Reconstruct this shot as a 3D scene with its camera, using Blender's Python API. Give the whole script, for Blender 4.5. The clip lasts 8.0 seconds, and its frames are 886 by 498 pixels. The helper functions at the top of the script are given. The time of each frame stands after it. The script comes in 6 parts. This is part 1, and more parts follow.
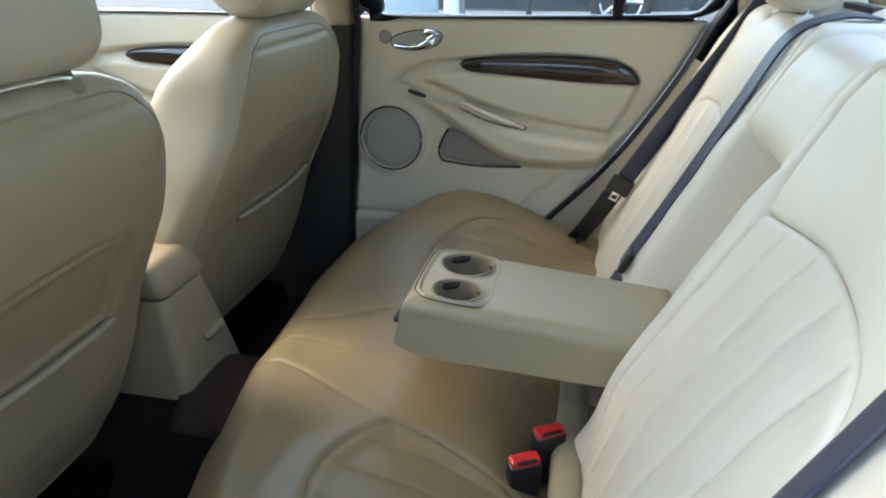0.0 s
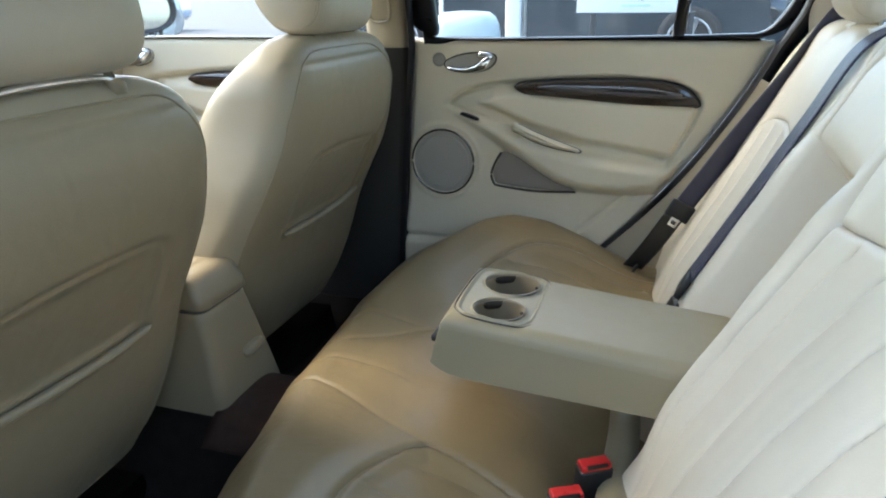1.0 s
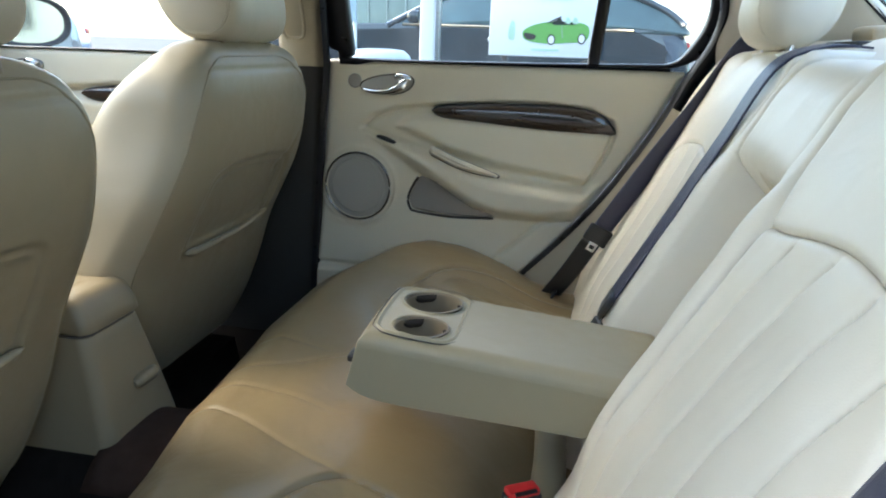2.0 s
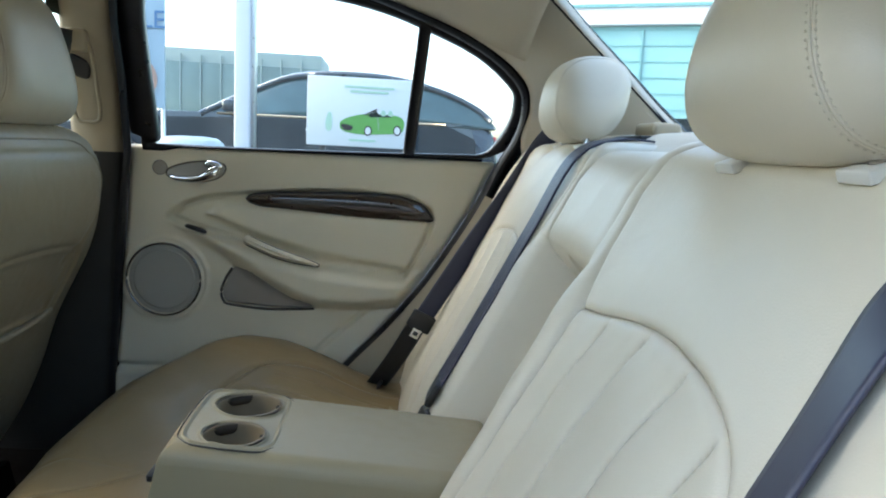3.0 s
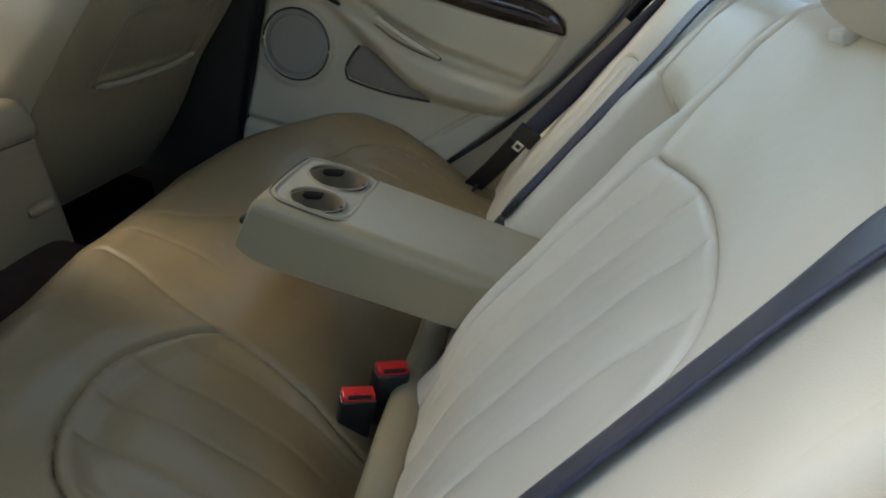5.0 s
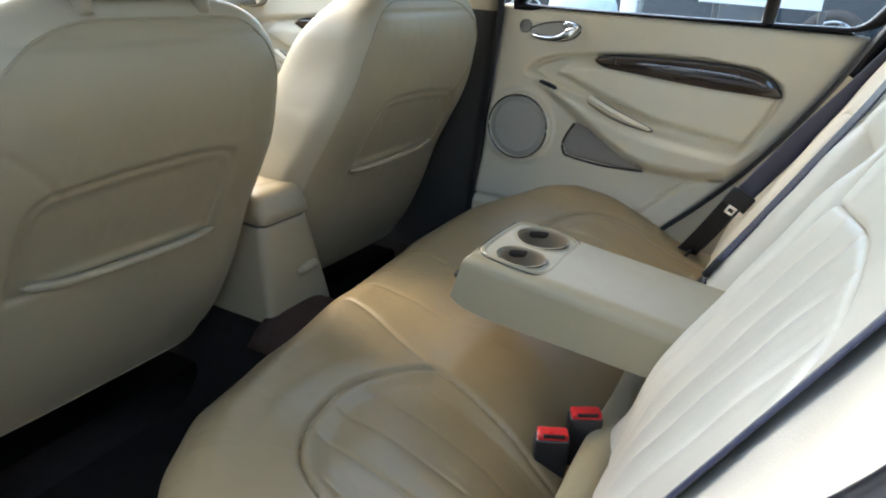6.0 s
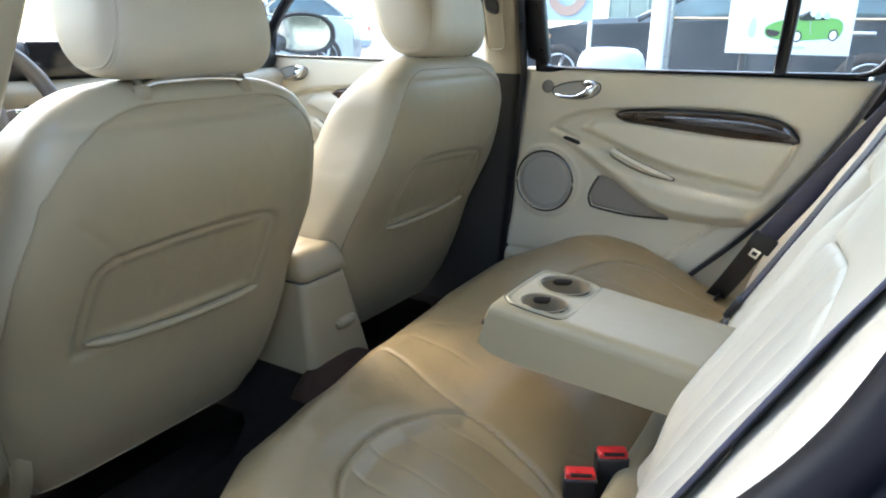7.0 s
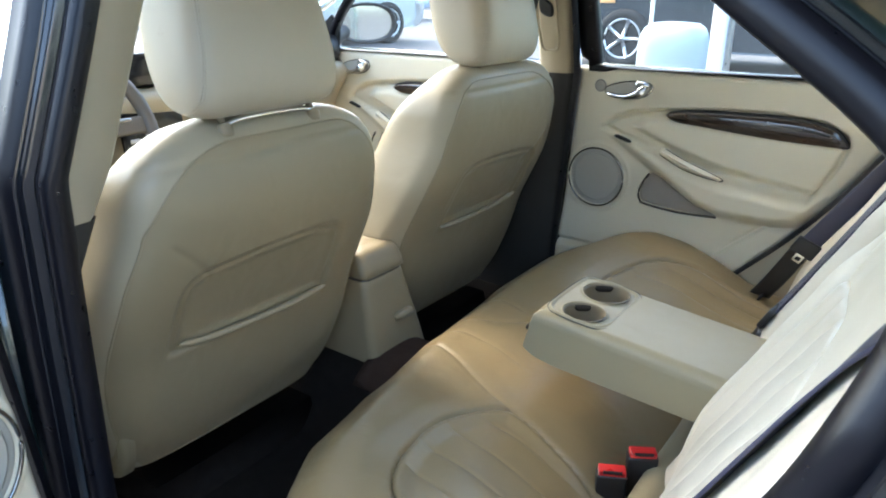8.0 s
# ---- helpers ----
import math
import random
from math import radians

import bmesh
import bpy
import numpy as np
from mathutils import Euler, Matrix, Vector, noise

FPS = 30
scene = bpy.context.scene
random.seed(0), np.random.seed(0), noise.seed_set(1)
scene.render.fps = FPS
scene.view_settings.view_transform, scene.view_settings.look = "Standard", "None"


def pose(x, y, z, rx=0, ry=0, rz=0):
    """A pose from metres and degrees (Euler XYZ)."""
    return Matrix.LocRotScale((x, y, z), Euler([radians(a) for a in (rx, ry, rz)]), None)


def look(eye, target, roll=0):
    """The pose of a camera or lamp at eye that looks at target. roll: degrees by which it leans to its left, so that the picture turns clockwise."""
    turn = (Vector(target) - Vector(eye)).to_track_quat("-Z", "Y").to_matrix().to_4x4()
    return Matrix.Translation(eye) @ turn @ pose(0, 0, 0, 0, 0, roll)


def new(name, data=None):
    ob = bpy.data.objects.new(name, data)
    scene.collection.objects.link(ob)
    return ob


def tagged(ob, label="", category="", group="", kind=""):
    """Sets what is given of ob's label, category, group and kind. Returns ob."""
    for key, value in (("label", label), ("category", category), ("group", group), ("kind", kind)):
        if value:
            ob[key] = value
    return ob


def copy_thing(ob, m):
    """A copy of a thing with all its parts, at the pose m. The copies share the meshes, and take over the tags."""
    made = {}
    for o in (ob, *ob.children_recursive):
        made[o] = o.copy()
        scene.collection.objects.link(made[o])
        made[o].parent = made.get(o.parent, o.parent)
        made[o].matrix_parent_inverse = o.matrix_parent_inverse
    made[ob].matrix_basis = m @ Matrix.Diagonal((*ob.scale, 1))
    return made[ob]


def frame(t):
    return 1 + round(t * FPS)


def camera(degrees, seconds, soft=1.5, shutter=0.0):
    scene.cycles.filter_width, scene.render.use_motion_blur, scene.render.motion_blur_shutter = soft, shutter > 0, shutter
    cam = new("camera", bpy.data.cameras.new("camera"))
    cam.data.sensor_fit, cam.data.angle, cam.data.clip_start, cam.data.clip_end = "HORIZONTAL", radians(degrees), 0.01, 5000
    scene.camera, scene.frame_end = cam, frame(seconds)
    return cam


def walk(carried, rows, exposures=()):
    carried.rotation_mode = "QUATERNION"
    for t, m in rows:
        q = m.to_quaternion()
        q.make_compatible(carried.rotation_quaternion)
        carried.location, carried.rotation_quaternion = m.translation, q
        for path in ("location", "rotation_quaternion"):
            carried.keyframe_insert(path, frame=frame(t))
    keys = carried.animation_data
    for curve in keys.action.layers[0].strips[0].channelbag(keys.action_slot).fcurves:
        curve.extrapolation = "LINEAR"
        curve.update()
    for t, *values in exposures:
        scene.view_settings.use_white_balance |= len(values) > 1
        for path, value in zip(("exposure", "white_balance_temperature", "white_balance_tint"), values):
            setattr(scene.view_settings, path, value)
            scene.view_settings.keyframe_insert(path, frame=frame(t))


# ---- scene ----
cam = camera(65.1, 8.0, soft=2.0)
PATH = [
    (0, (0.253, -0.975, 1.223), (-0.136, 0.82, 0.432), -0.1),
    (0.1, (0.26, -0.978, 1.236), (-0.148, 0.806, 0.43), -0.1),
    (0.2, (0.255, -0.978, 1.231), (-0.167, 0.809, 0.438), 0.3),
    (0.3, (0.252, -0.979, 1.227), (-0.188, 0.813, 0.456), -0.2),
    (0.4, (0.267, -0.969, 1.219), (-0.234, 0.829, 0.502), 0.4),
    (0.5, (0.278, -0.96, 1.218), (-0.212, 0.854, 0.533), 2.3),
    (0.6, (0.282, -0.954, 1.21), (-0.238, 0.855, 0.534), 2.5),
    (0.7, (0.278, -0.951, 1.203), (-0.275, 0.851, 0.534), 2.3),
    (0.8, (0.281, -0.947, 1.197), (-0.287, 0.854, 0.54), 1.3),
    (0.9, (0.277, -0.943, 1.19), (-0.295, 0.846, 0.504), -0.0),
    (1, (0.275, -0.94, 1.173), (-0.296, 0.85, 0.49), -0.7),
    (1.2, (0.278, -0.943, 1.164), (-0.326, 0.845, 0.501), -0.7),
    (2.3, (0.24, -0.884, 1.1), (0.069, 1.049, 0.616), 2.5),
    (2.5, (0.238, -0.876, 1.102), (0.163, 1.078, 0.681), 2.3),
    (3, (0.253, -0.867, 1.106), (0.409, 1.106, 0.817), 3.0),
    (3.5, (0.266, -0.868, 1.109), (0.574, 1.09, 0.841), 3.0),
    (4, (0.275, -0.872, 1.112), (0.639, 1.078, 0.857), 2.8),
    (4.2, (0.285, -0.869, 1.11), (0.626, 1.058, 0.696), 5.9),
    (4.3, (0.285, -0.87, 1.108), (0.564, 1.047, 0.611), 6.8),
    (4.4, (0.284, -0.875, 1.11), (0.531, 1.025, 0.538), 8.0),
    (4.5, (0.285, -0.88, 1.114), (0.479, 1.008, 0.483), 8.9),
    (4.7, (0.296, -0.882, 1.114), (0.387, 0.966, 0.356), 11.5),
    (4.9, (0.313, -0.896, 1.125), (0.246, 0.922, 0.294), 12.6),
    (5, (0.321, -0.889, 1.127), (0.178, 0.91, 0.266), 12.7),
    (5.2, (0.334, -0.904, 1.127), (0.036, 0.858, 0.231), 13.7),
    (6.3, (0.433, -1.001, 1.15), (-0.504, 0.645, 0.509), 2.0),
    (6.5, (0.447, -1.014, 1.149), (-0.507, 0.639, 0.552), 1.7),
    (7, (0.463, -1.024, 1.16), (-0.512, 0.617, 0.564), 1.1),
    (7.2, (0.464, -1.031, 1.163), (-0.52, 0.607, 0.574), 0.8),
    (7.5, (0.475, -1.039, 1.211), (-0.56, 0.55, 0.578), 0.3),
    (7.8, (0.501, -1.057, 1.246), (-0.584, 0.481, 0.571), -0.2),
    (8, (0.514, -1.073, 1.275), (-0.585, 0.442, 0.569), 0.1),
]
walk(cam, [(t, look(eye, target, roll)) for t, eye, target, roll in PATH],
     exposures=[(0, 2.93, 6400, 4), (1.2, 2.95, 6400, 4), (2.5, 2.68, 6350, 2), (3.5, 2.26, 6300, 0), (4.0, 2.10, 6300, -1), (4.5, 1.97, 6400, 2),
                (5.2, 2.07, 6550, 3), (6.3, 3.33, 6450, 6), (7.0, 3.33, 6450, 6), (8, 3.34, 6400, 4)])

# ---- light ----
world = bpy.data.worlds.new("world")
scene.world = world
world.use_nodes = True
wn = world.node_tree.nodes
sky = wn.new("ShaderNodeTexSky")
sky.sky_type = "NISHITA"
sky.sun_disc = False
SUN_ELEVATION, SUN_HEADING = radians(48), radians(282)
sky.sun_elevation, sky.sun_rotation = SUN_ELEVATION, SUN_HEADING
sky.air_density, sky.dust_density, sky.ozone_density = 1.0, 3.0, 1.0
world.node_tree.links.new(sky.outputs["Color"], wn["Background"].inputs["Color"])
wn["Background"].inputs["Strength"].default_value = 0.15
sun = new("sun", bpy.data.lights.new("sun", "SUN"))
sun.data.energy, sun.data.angle, sun.data.color = 0.12, radians(30), (1.0, 0.97, 0.93)
sun_way = Vector((math.sin(SUN_HEADING) * math.cos(SUN_ELEVATION), math.cos(SUN_HEADING) * math.cos(SUN_ELEVATION), math.sin(SUN_ELEVATION)))
sun.matrix_basis = look(sun_way * 30, (0, 0, 0))

# ---- materials ----
def material(name, colour, rough=0.5, metal=0.0, vary=0.12, vary_scale=5.0, grain=0.0, grain_scale=400.0, tint=None, tint_amount=0.0, tint_scale=3.0, coat=0.0, pattern="noise", specular=0.5, dent=0.0, dent_scale=14.0):
    m = bpy.data.materials.new(name)
    m.use_nodes = True
    nodes, links = m.node_tree.nodes, m.node_tree.links
    shader = nodes["Principled BSDF"]
    shader.inputs["Metallic"].default_value = metal
    shader.inputs["Coat Weight"].default_value = coat
    shader.inputs["Coat Roughness"].default_value = 0.08
    shader.inputs["Specular IOR Level"].default_value = specular
    coords = nodes.new("ShaderNodeTexCoord")
    big = nodes.new("ShaderNodeTexNoise")
    big.inputs["Scale"].default_value, big.inputs["Detail"].default_value = vary_scale, 5.0
    links.new(coords.outputs["Object"], big.inputs["Vector"])
    ramp = nodes.new("ShaderNodeMix")
    ramp.data_type = "RGBA"
    ramp.inputs["A"].default_value = (*[c * (1 - vary) for c in colour], 1)
    ramp.inputs["B"].default_value = (*[min(1, c * (1 + vary)) for c in colour], 1)
    links.new(big.outputs["Fac"], ramp.inputs["Factor"])
    out = ramp.outputs["Result"]
    if tint:
        stain = nodes.new("ShaderNodeTexNoise")
        stain.inputs["Scale"].default_value, stain.inputs["Detail"].default_value = tint_scale, 3.0
        links.new(coords.outputs["Object"], stain.inputs["Vector"])
        reach = nodes.new("ShaderNodeMapRange")
        reach.inputs["From Min"].default_value, reach.inputs["From Max"].default_value = 0.42, 0.68
        reach.inputs["To Max"].default_value = tint_amount
        links.new(stain.outputs["Fac"], reach.inputs["Value"])
        mix = nodes.new("ShaderNodeMix")
        mix.data_type = "RGBA"
        mix.inputs["B"].default_value = (*tint, 1)
        links.new(out, mix.inputs["A"])
        links.new(reach.outputs["Result"], mix.inputs["Factor"])
        out = mix.outputs["Result"]
    links.new(out, shader.inputs["Base Color"])
    gloss = nodes.new("ShaderNodeMapRange")
    gloss.inputs["To Min"].default_value, gloss.inputs["To Max"].default_value = max(0.02, rough - 0.08), min(1, rough + 0.08)
    fine = nodes.new("ShaderNodeTexNoise")
    fine.inputs["Scale"].default_value, fine.inputs["Detail"].default_value = vary_scale * 9, 4.0
    links.new(coords.outputs["Object"], fine.inputs["Vector"])
    links.new(fine.outputs["Fac"], gloss.inputs["Value"])
    links.new(gloss.outputs["Result"], shader.inputs["Roughness"])
    if grain:
        if pattern == "leather":
            g = nodes.new("ShaderNodeTexVoronoi")
            g.feature = "SMOOTH_F1"
            height = g.outputs["Distance"]
        elif pattern == "weave":
            g = nodes.new("ShaderNodeTexChecker")
            height = g.outputs["Fac"]
        else:
            g = nodes.new("ShaderNodeTexNoise")
            g.inputs["Detail"].default_value = 6.0
            height = g.outputs["Fac"]
        g.inputs["Scale"].default_value = grain_scale
        links.new(coords.outputs["Object"], g.inputs["Vector"])
        bump = nodes.new("ShaderNodeBump")
        bump.inputs["Strength"].default_value, bump.inputs["Distance"].default_value = grain, 0.0006
        links.new(height, bump.inputs["Height"])
        links.new(bump.outputs["Normal"], shader.inputs["Normal"])
        if dent:
            # soft unevenness of stretched leather
            slack = nodes.new("ShaderNodeTexNoise")
            slack.inputs["Scale"].default_value, slack.inputs["Detail"].default_value, slack.inputs["Distortion"].default_value = dent_scale, 2.0, 0.6
            links.new(coords.outputs["Object"], slack.inputs["Vector"])
            swell = nodes.new("ShaderNodeBump")
            swell.inputs["Strength"].default_value, swell.inputs["Distance"].default_value = dent, 0.012
            links.new(slack.outputs["Fac"], swell.inputs["Height"])
            links.new(swell.outputs["Normal"], bump.inputs["Normal"])
    return m


def glass_material(name, colour, gloss=0.9):
    m = bpy.data.materials.new(name)
    m.use_nodes = True
    nodes, links = m.node_tree.nodes, m.node_tree.links
    nodes.remove(nodes["Principled BSDF"])
    clear, shine = nodes.new("ShaderNodeBsdfTransparent"), nodes.new("ShaderNodeBsdfGlossy")
    clear.inputs["Color"].default_value = (*colour, 1)
    shine.inputs["Roughness"].default_value = 0.02
    fresnel, mix = nodes.new("ShaderNodeFresnel"), nodes.new("ShaderNodeMixShader")
    fresnel.inputs["IOR"].default_value = 1.18
    links.new(fresnel.outputs["Fac"], mix.inputs["Fac"])
    links.new(clear.outputs["BSDF"], mix.inputs[1])
    links.new(shine.outputs["BSDF"], mix.inputs[2])
    # thin translucent film that imitates haze and glare on the pane
    veil, film_mix = nodes.new("ShaderNodeBsdfTranslucent"), nodes.new("ShaderNodeMixShader")
    veil.inputs["Color"].default_value = (0.8, 0.85, 0.85, 1)
    film_mix.inputs["Fac"].default_value = 0.02
    links.new(mix.outputs["Shader"], film_mix.inputs[1])
    links.new(veil.outputs["BSDF"], film_mix.inputs[2])
    links.new(film_mix.outputs["Shader"], nodes["Material Output"].inputs["Surface"])
    return m


CREAM = (0.68, 0.615, 0.49)
M_LEATHER = material("cream_leather", CREAM, 0.37, dent=0.10, vary=0.05, grain=0.2, grain_scale=700, pattern="leather")
# worn, stained tan; also darkened to carry the shade on the cushion
M_WORN_SHADED = material("worn_shaded_tan_leather", (0.24, 0.176, 0.088), 0.36, dent=0.22, vary=0.08, grain=0.35, grain_scale=700, pattern="leather", tint=(0.27, 0.180, 0.080), tint_amount=0.25, tint_scale=4.0)
# tan vinyl, darkened further: the shade behind the front seats is in the colour
M_SEATBACK = material("shaded_tan_seat_back_vinyl", (0.262, 0.212, 0.128), 0.42, dent=0.15, vary=0.05, grain=0.25, grain_scale=750, pattern="leather")
M_PANEL = material("beige_door_vinyl", (0.72, 0.645, 0.48), 0.46, vary=0.05, grain=0.35, grain_scale=900, pattern="leather")
M_PLASTIC = material("beige_moulded_plastic", (0.36, 0.305, 0.21), 0.45, vary=0.05, grain=0.25, grain_scale=1200)
# pale vinyl of armrest and roll, toned down with shade in its colour
M_PALE = material("shaded_pale_armrest_vinyl", (0.34, 0.282, 0.168), 0.40, dent=0.12, vary=0.04, grain=0.3, grain_scale=900, pattern="leather")
M_CONSOLE = material("tan_console_plastic", (0.25, 0.195, 0.115), 0.45, vary=0.05, grain=0.25, grain_scale=1200)
# the cream leather again, about half as bright, with cabin shade painted in
M_BOLSTER = material("shaded_cream_seat_leather", (0.335, 0.286, 0.194), 0.38, dent=0.15, vary=0.05, grain=0.2, grain_scale=700, pattern="leather")
M_HEADREST = material("beige_headrest_leather", (0.44, 0.39, 0.29), 0.40, dent=0.12, vary=0.05, grain=0.2, grain_scale=700, pattern="leather")
M_DARKTRIM = material("dark_grey_trim", (0.033, 0.030, 0.026), 0.65, specular=0.25, vary=0.15, grain=0.3, grain_scale=900)
M_RUBBER = material("black_rubber", (0.007, 0.007, 0.010), 0.30, vary=0.2, grain=0.1, grain_scale=300, specular=0.32)
M_CARPET = material("black_carpet", (0.015, 0.012, 0.010), 0.95, specular=0.05, vary=0.35, vary_scale=40, grain=1.0, grain_scale=900)
M_BROWNCARPET = material("brown_carpet", (0.058, 0.036, 0.027), 0.95, specular=0.05, vary=0.35, vary_scale=40, grain=1.0, grain_scale=900)
M_HEADLINER = material("beige_headliner_cloth", (0.60, 0.555, 0.465), 0.9, vary=0.05, grain=0.5, grain_scale=1400)
M_CHROME = material("chrome", (0.75, 0.76, 0.78), 0.14, metal=1.0, vary=0.03)
M_SMOKE = material("smoked_chrome", (0.26, 0.26, 0.26), 0.16, metal=1.0, vary=0.05)
M_WOOD = material("dark_burl_wood", (0.026, 0.016, 0.011), 0.06, vary=0.6, vary_scale=45, coat=1.0, tint=(0.050, 0.030, 0.020), tint_amount=0.8, tint_scale=70)
M_BELT = material("blue_grey_webbing", (0.040, 0.042, 0.072), 0.36, vary=0.12, grain=0.6, grain_scale=900, pattern="weave")
M_BLACK = material("black_plastic", (0.015, 0.015, 0.016), 0.35, vary=0.2, grain=0.2, grain_scale=800)
M_RED = material("red_button_plastic", (0.62, 0.03, 0.03), 0.3, vary=0.06)
M_GRILLE = material("grey_beige_grille", (0.40, 0.375, 0.315), 0.6, vary=0.04, grain=0.3, grain_scale=900)
M_MESH = material("taupe_pocket_cloth", (0.36, 0.325, 0.275), 0.7, vary=0.08, grain=0.8, grain_scale=800, pattern="weave")
M_GROOVE = material("shadow_gap_dark", (0.06, 0.05, 0.04), 0.7, vary=0.1)
M_CUP = material("brown_cup_lining", (0.22, 0.17, 0.105), 0.4, vary=0.12, vary_scale=20)
M_GREEN = material("dark_green_paint", (0.004, 0.017, 0.015), 0.2, vary=0.15, coat=1.0)
M_CUPDARK = material("dark_brown_cup_rubber", (0.035, 0.026, 0.018), 0.6, vary=0.15, specular=0.2)
M_GLOSSBLACK = material("gloss_black_paint", (0.008, 0.009, 0.012), 0.18, vary=0.1, coat=0.6)
M_GLASS = glass_material("window_glass", (0.93, 0.97, 0.96))
M_MIRROR = material("mirror_glass", (0.85, 0.88, 0.88), 0.02, metal=1.0, vary=0.0)
M_LEATHERGREY = material("grey_wheel_leather", (0.10, 0.085, 0.07), 0.4, vary=0.08, grain=0.3, grain_scale=700, pattern="leather")
M_SCREEN = material("dark_display", (0.01, 0.01, 0.012), 0.12, vary=0.1)
M_GUIDE = material("white_guide_plastic", (0.74, 0.72, 0.66), 0.4, vary=0.04)
M_ALLOYTRIM = material("silver_button_plastic", (0.55, 0.56, 0.57), 0.3, metal=0.6, vary=0.05)
M_STITCH = material("pale_thread", (0.66, 0.62, 0.52), 0.7, vary=0.05)


# ---- shape tools ----
def sstep(a, b, x):
    t = np.clip((x - a) / (b - a), 0, 1)
    return t * t * (3 - 2 * t)


def spline(points, n, closed=False):
    """n points, evenly spaced, on a smooth curve through points."""
    p = np.array(points, float)
    k = len(p)
    fine = []
    spans = k if closed else k - 1
    for i in range(spans):
        if closed:
            a, b, c, d = p[(i - 1) % k], p[i], p[(i + 1) % k], p[(i + 2) % k]
        else:
            a, b, c, d = p[max(i - 1, 0)], p[i], p[i + 1], p[min(i + 2, k - 1)]
        for t in np.linspace(0, 1, 16, endpoint=False):
            fine.append(0.5 * (2 * b + (c - a) * t + (2 * a - 5 * b + 4 * c - d) * t ** 2 + (3 * b - a - 3 * c + d) * t ** 3))
    fine.append(p[0] if closed else p[-1])
    fine = np.array(fine)
    run = np.concatenate([[0], np.cumsum(np.linalg.norm(np.diff(fine, axis=0), axis=1))])
    at = np.linspace(0, run[-1], n + 1)[:-1] if closed else np.linspace(0, run[-1], n)
    return np.stack([np.interp(at, run, fine[:, j]) for j in range(p.shape[1])], axis=1)


def ease(x, xs, ys):
    """A smooth curve through (xs, ys) that does not overshoot."""
    xs, ys = np.array(xs, float), np.array(ys, float)
    h, d = np.diff(xs), np.diff(ys) / np.diff(xs)
    m = np.zeros(len(xs))
    m[0], m[-1] = d[0], d[-1]
    same = d[:-1] * d[1:] > 0
    m[1:-1] = np.where(same, 2 * d[:-1] * d[1:] / np.where(same, d[:-1] + d[1:], 1), 0)
    x = np.clip(x, xs[0], xs[-1])
    i = np.clip(np.searchsorted(xs, x) - 1, 0, len(h) - 1)
    t = (x - xs[i]) / h[i]
    return ys[i] * (1 + 2 * t) * (1 - t) ** 2 + m[i] * h[i] * t * (1 - t) ** 2 + ys[i + 1] * t * t * (3 - 2 * t) + m[i + 1] * h[i] * t * t * (t - 1)


def line_distance(u, v, points):
    best = np.full(np.shape(u), 1e9)
    for (a, b), (c, d) in zip(points[:-1], points[1:]):
        ex, ey = c - a, d - b
        t = np.clip(((u - a) * ex + (v - b) * ey) / (ex * ex + ey * ey + 1e-12), 0, 1)
        best = np.minimum(best, np.hypot(u - a - t * ex, v - b - t * ey))
    return best


def inside_distance(u, v, points):
    """Distance to a closed outline, positive inside."""
    ring = [tuple(q) for q in points] + [tuple(points[0])]
    dist = line_distance(u, v, ring)
    odd = np.zeros(np.shape(u), bool)
    for (a, b), (c, d) in zip(ring[:-1], ring[1:]):
        if b == d:
            continue
        odd ^= ((b > v) != (d > v)) & (u < (c - a) * (v - b) / (d - b) + a)
    return np.where(odd, dist, -dist)


def groove(dist, depth, width):
    return -depth * np.exp(-(dist / width) ** 2)


def offset_ring(points, d):
    """A closed 2D outline moved outwards by d."""
    p = np.array(points)
    q = np.roll(p, -1, 0)
    d = d * np.sign(np.sum(p[:, 0] * q[:, 1] - q[:, 0] * p[:, 1]))
    t = np.roll(p, -1, 0) - np.roll(p, 1, 0)
    t /= np.linalg.norm(t, axis=1)[:, None] + 1e-9
    return p + d * np.stack([t[:, 1], -t[:, 0]], axis=1)


def mesh_of(name, verts, faces, smooth=True):
    me = bpy.data.meshes.new(name)
    me.from_pydata([tuple(map(float, v)) for v in verts], [], [tuple(int(i) for i in f) for f in faces])
    me.update()
    if smooth:
        me.polygons.foreach_set("use_smooth", [True] * len(me.polygons))
    return me


def put(name, me, mat, parent=None, label=""):
    ob = new(name, me)
    me.materials.append(mat)
    if parent is not None:
        ob.parent = parent
        ob.matrix_parent_inverse = parent.matrix_basis.inverted()
    if label:
        ob["label"] = label
    return ob


def sheet_data(grid, wrap_u=False, wrap_v=False, base=0):
    nu, nv = grid.shape[:2]
    i, j = np.meshgrid(np.arange(nu if wrap_u else nu - 1), np.arange(nv if wrap_v else nv - 1), indexing="ij")
    a = i * nv + j
    b = ((i + 1) % nu) * nv + j
    c = ((i + 1) % nu) * nv + (j + 1) % nv
    d = i * nv + (j + 1) % nv
    return grid.reshape(-1, 3), np.stack([a, b, c, d], -1).reshape(-1, 4) + base


def sheet(name, grid, mat, parent=None, label="", wrap_u=False, wrap_v=False, thick=0.0, caps=False):
    v, f = sheet_data(np.asarray(grid, float), wrap_u, wrap_v)
    f = [tuple(q) for q in f]
    nu, nv = np.asarray(grid).shape[:2]
    if caps and wrap_v:
        f.append(tuple(range(nv))[::-1])
        f.append(tuple(range((nu - 1) * nv, nu * nv)))
    ob = put(name, mesh_of(name, v, f), mat, parent, label)
    for poly in ob.data.polygons:
        if poly.loop_total > 4:
            poly.use_smooth = False
    if thick:
        s = ob.modifiers.new("solid", "SOLIDIFY")
        s.thickness, s.offset = abs(thick), -1 if thick > 0 else 1
    return ob


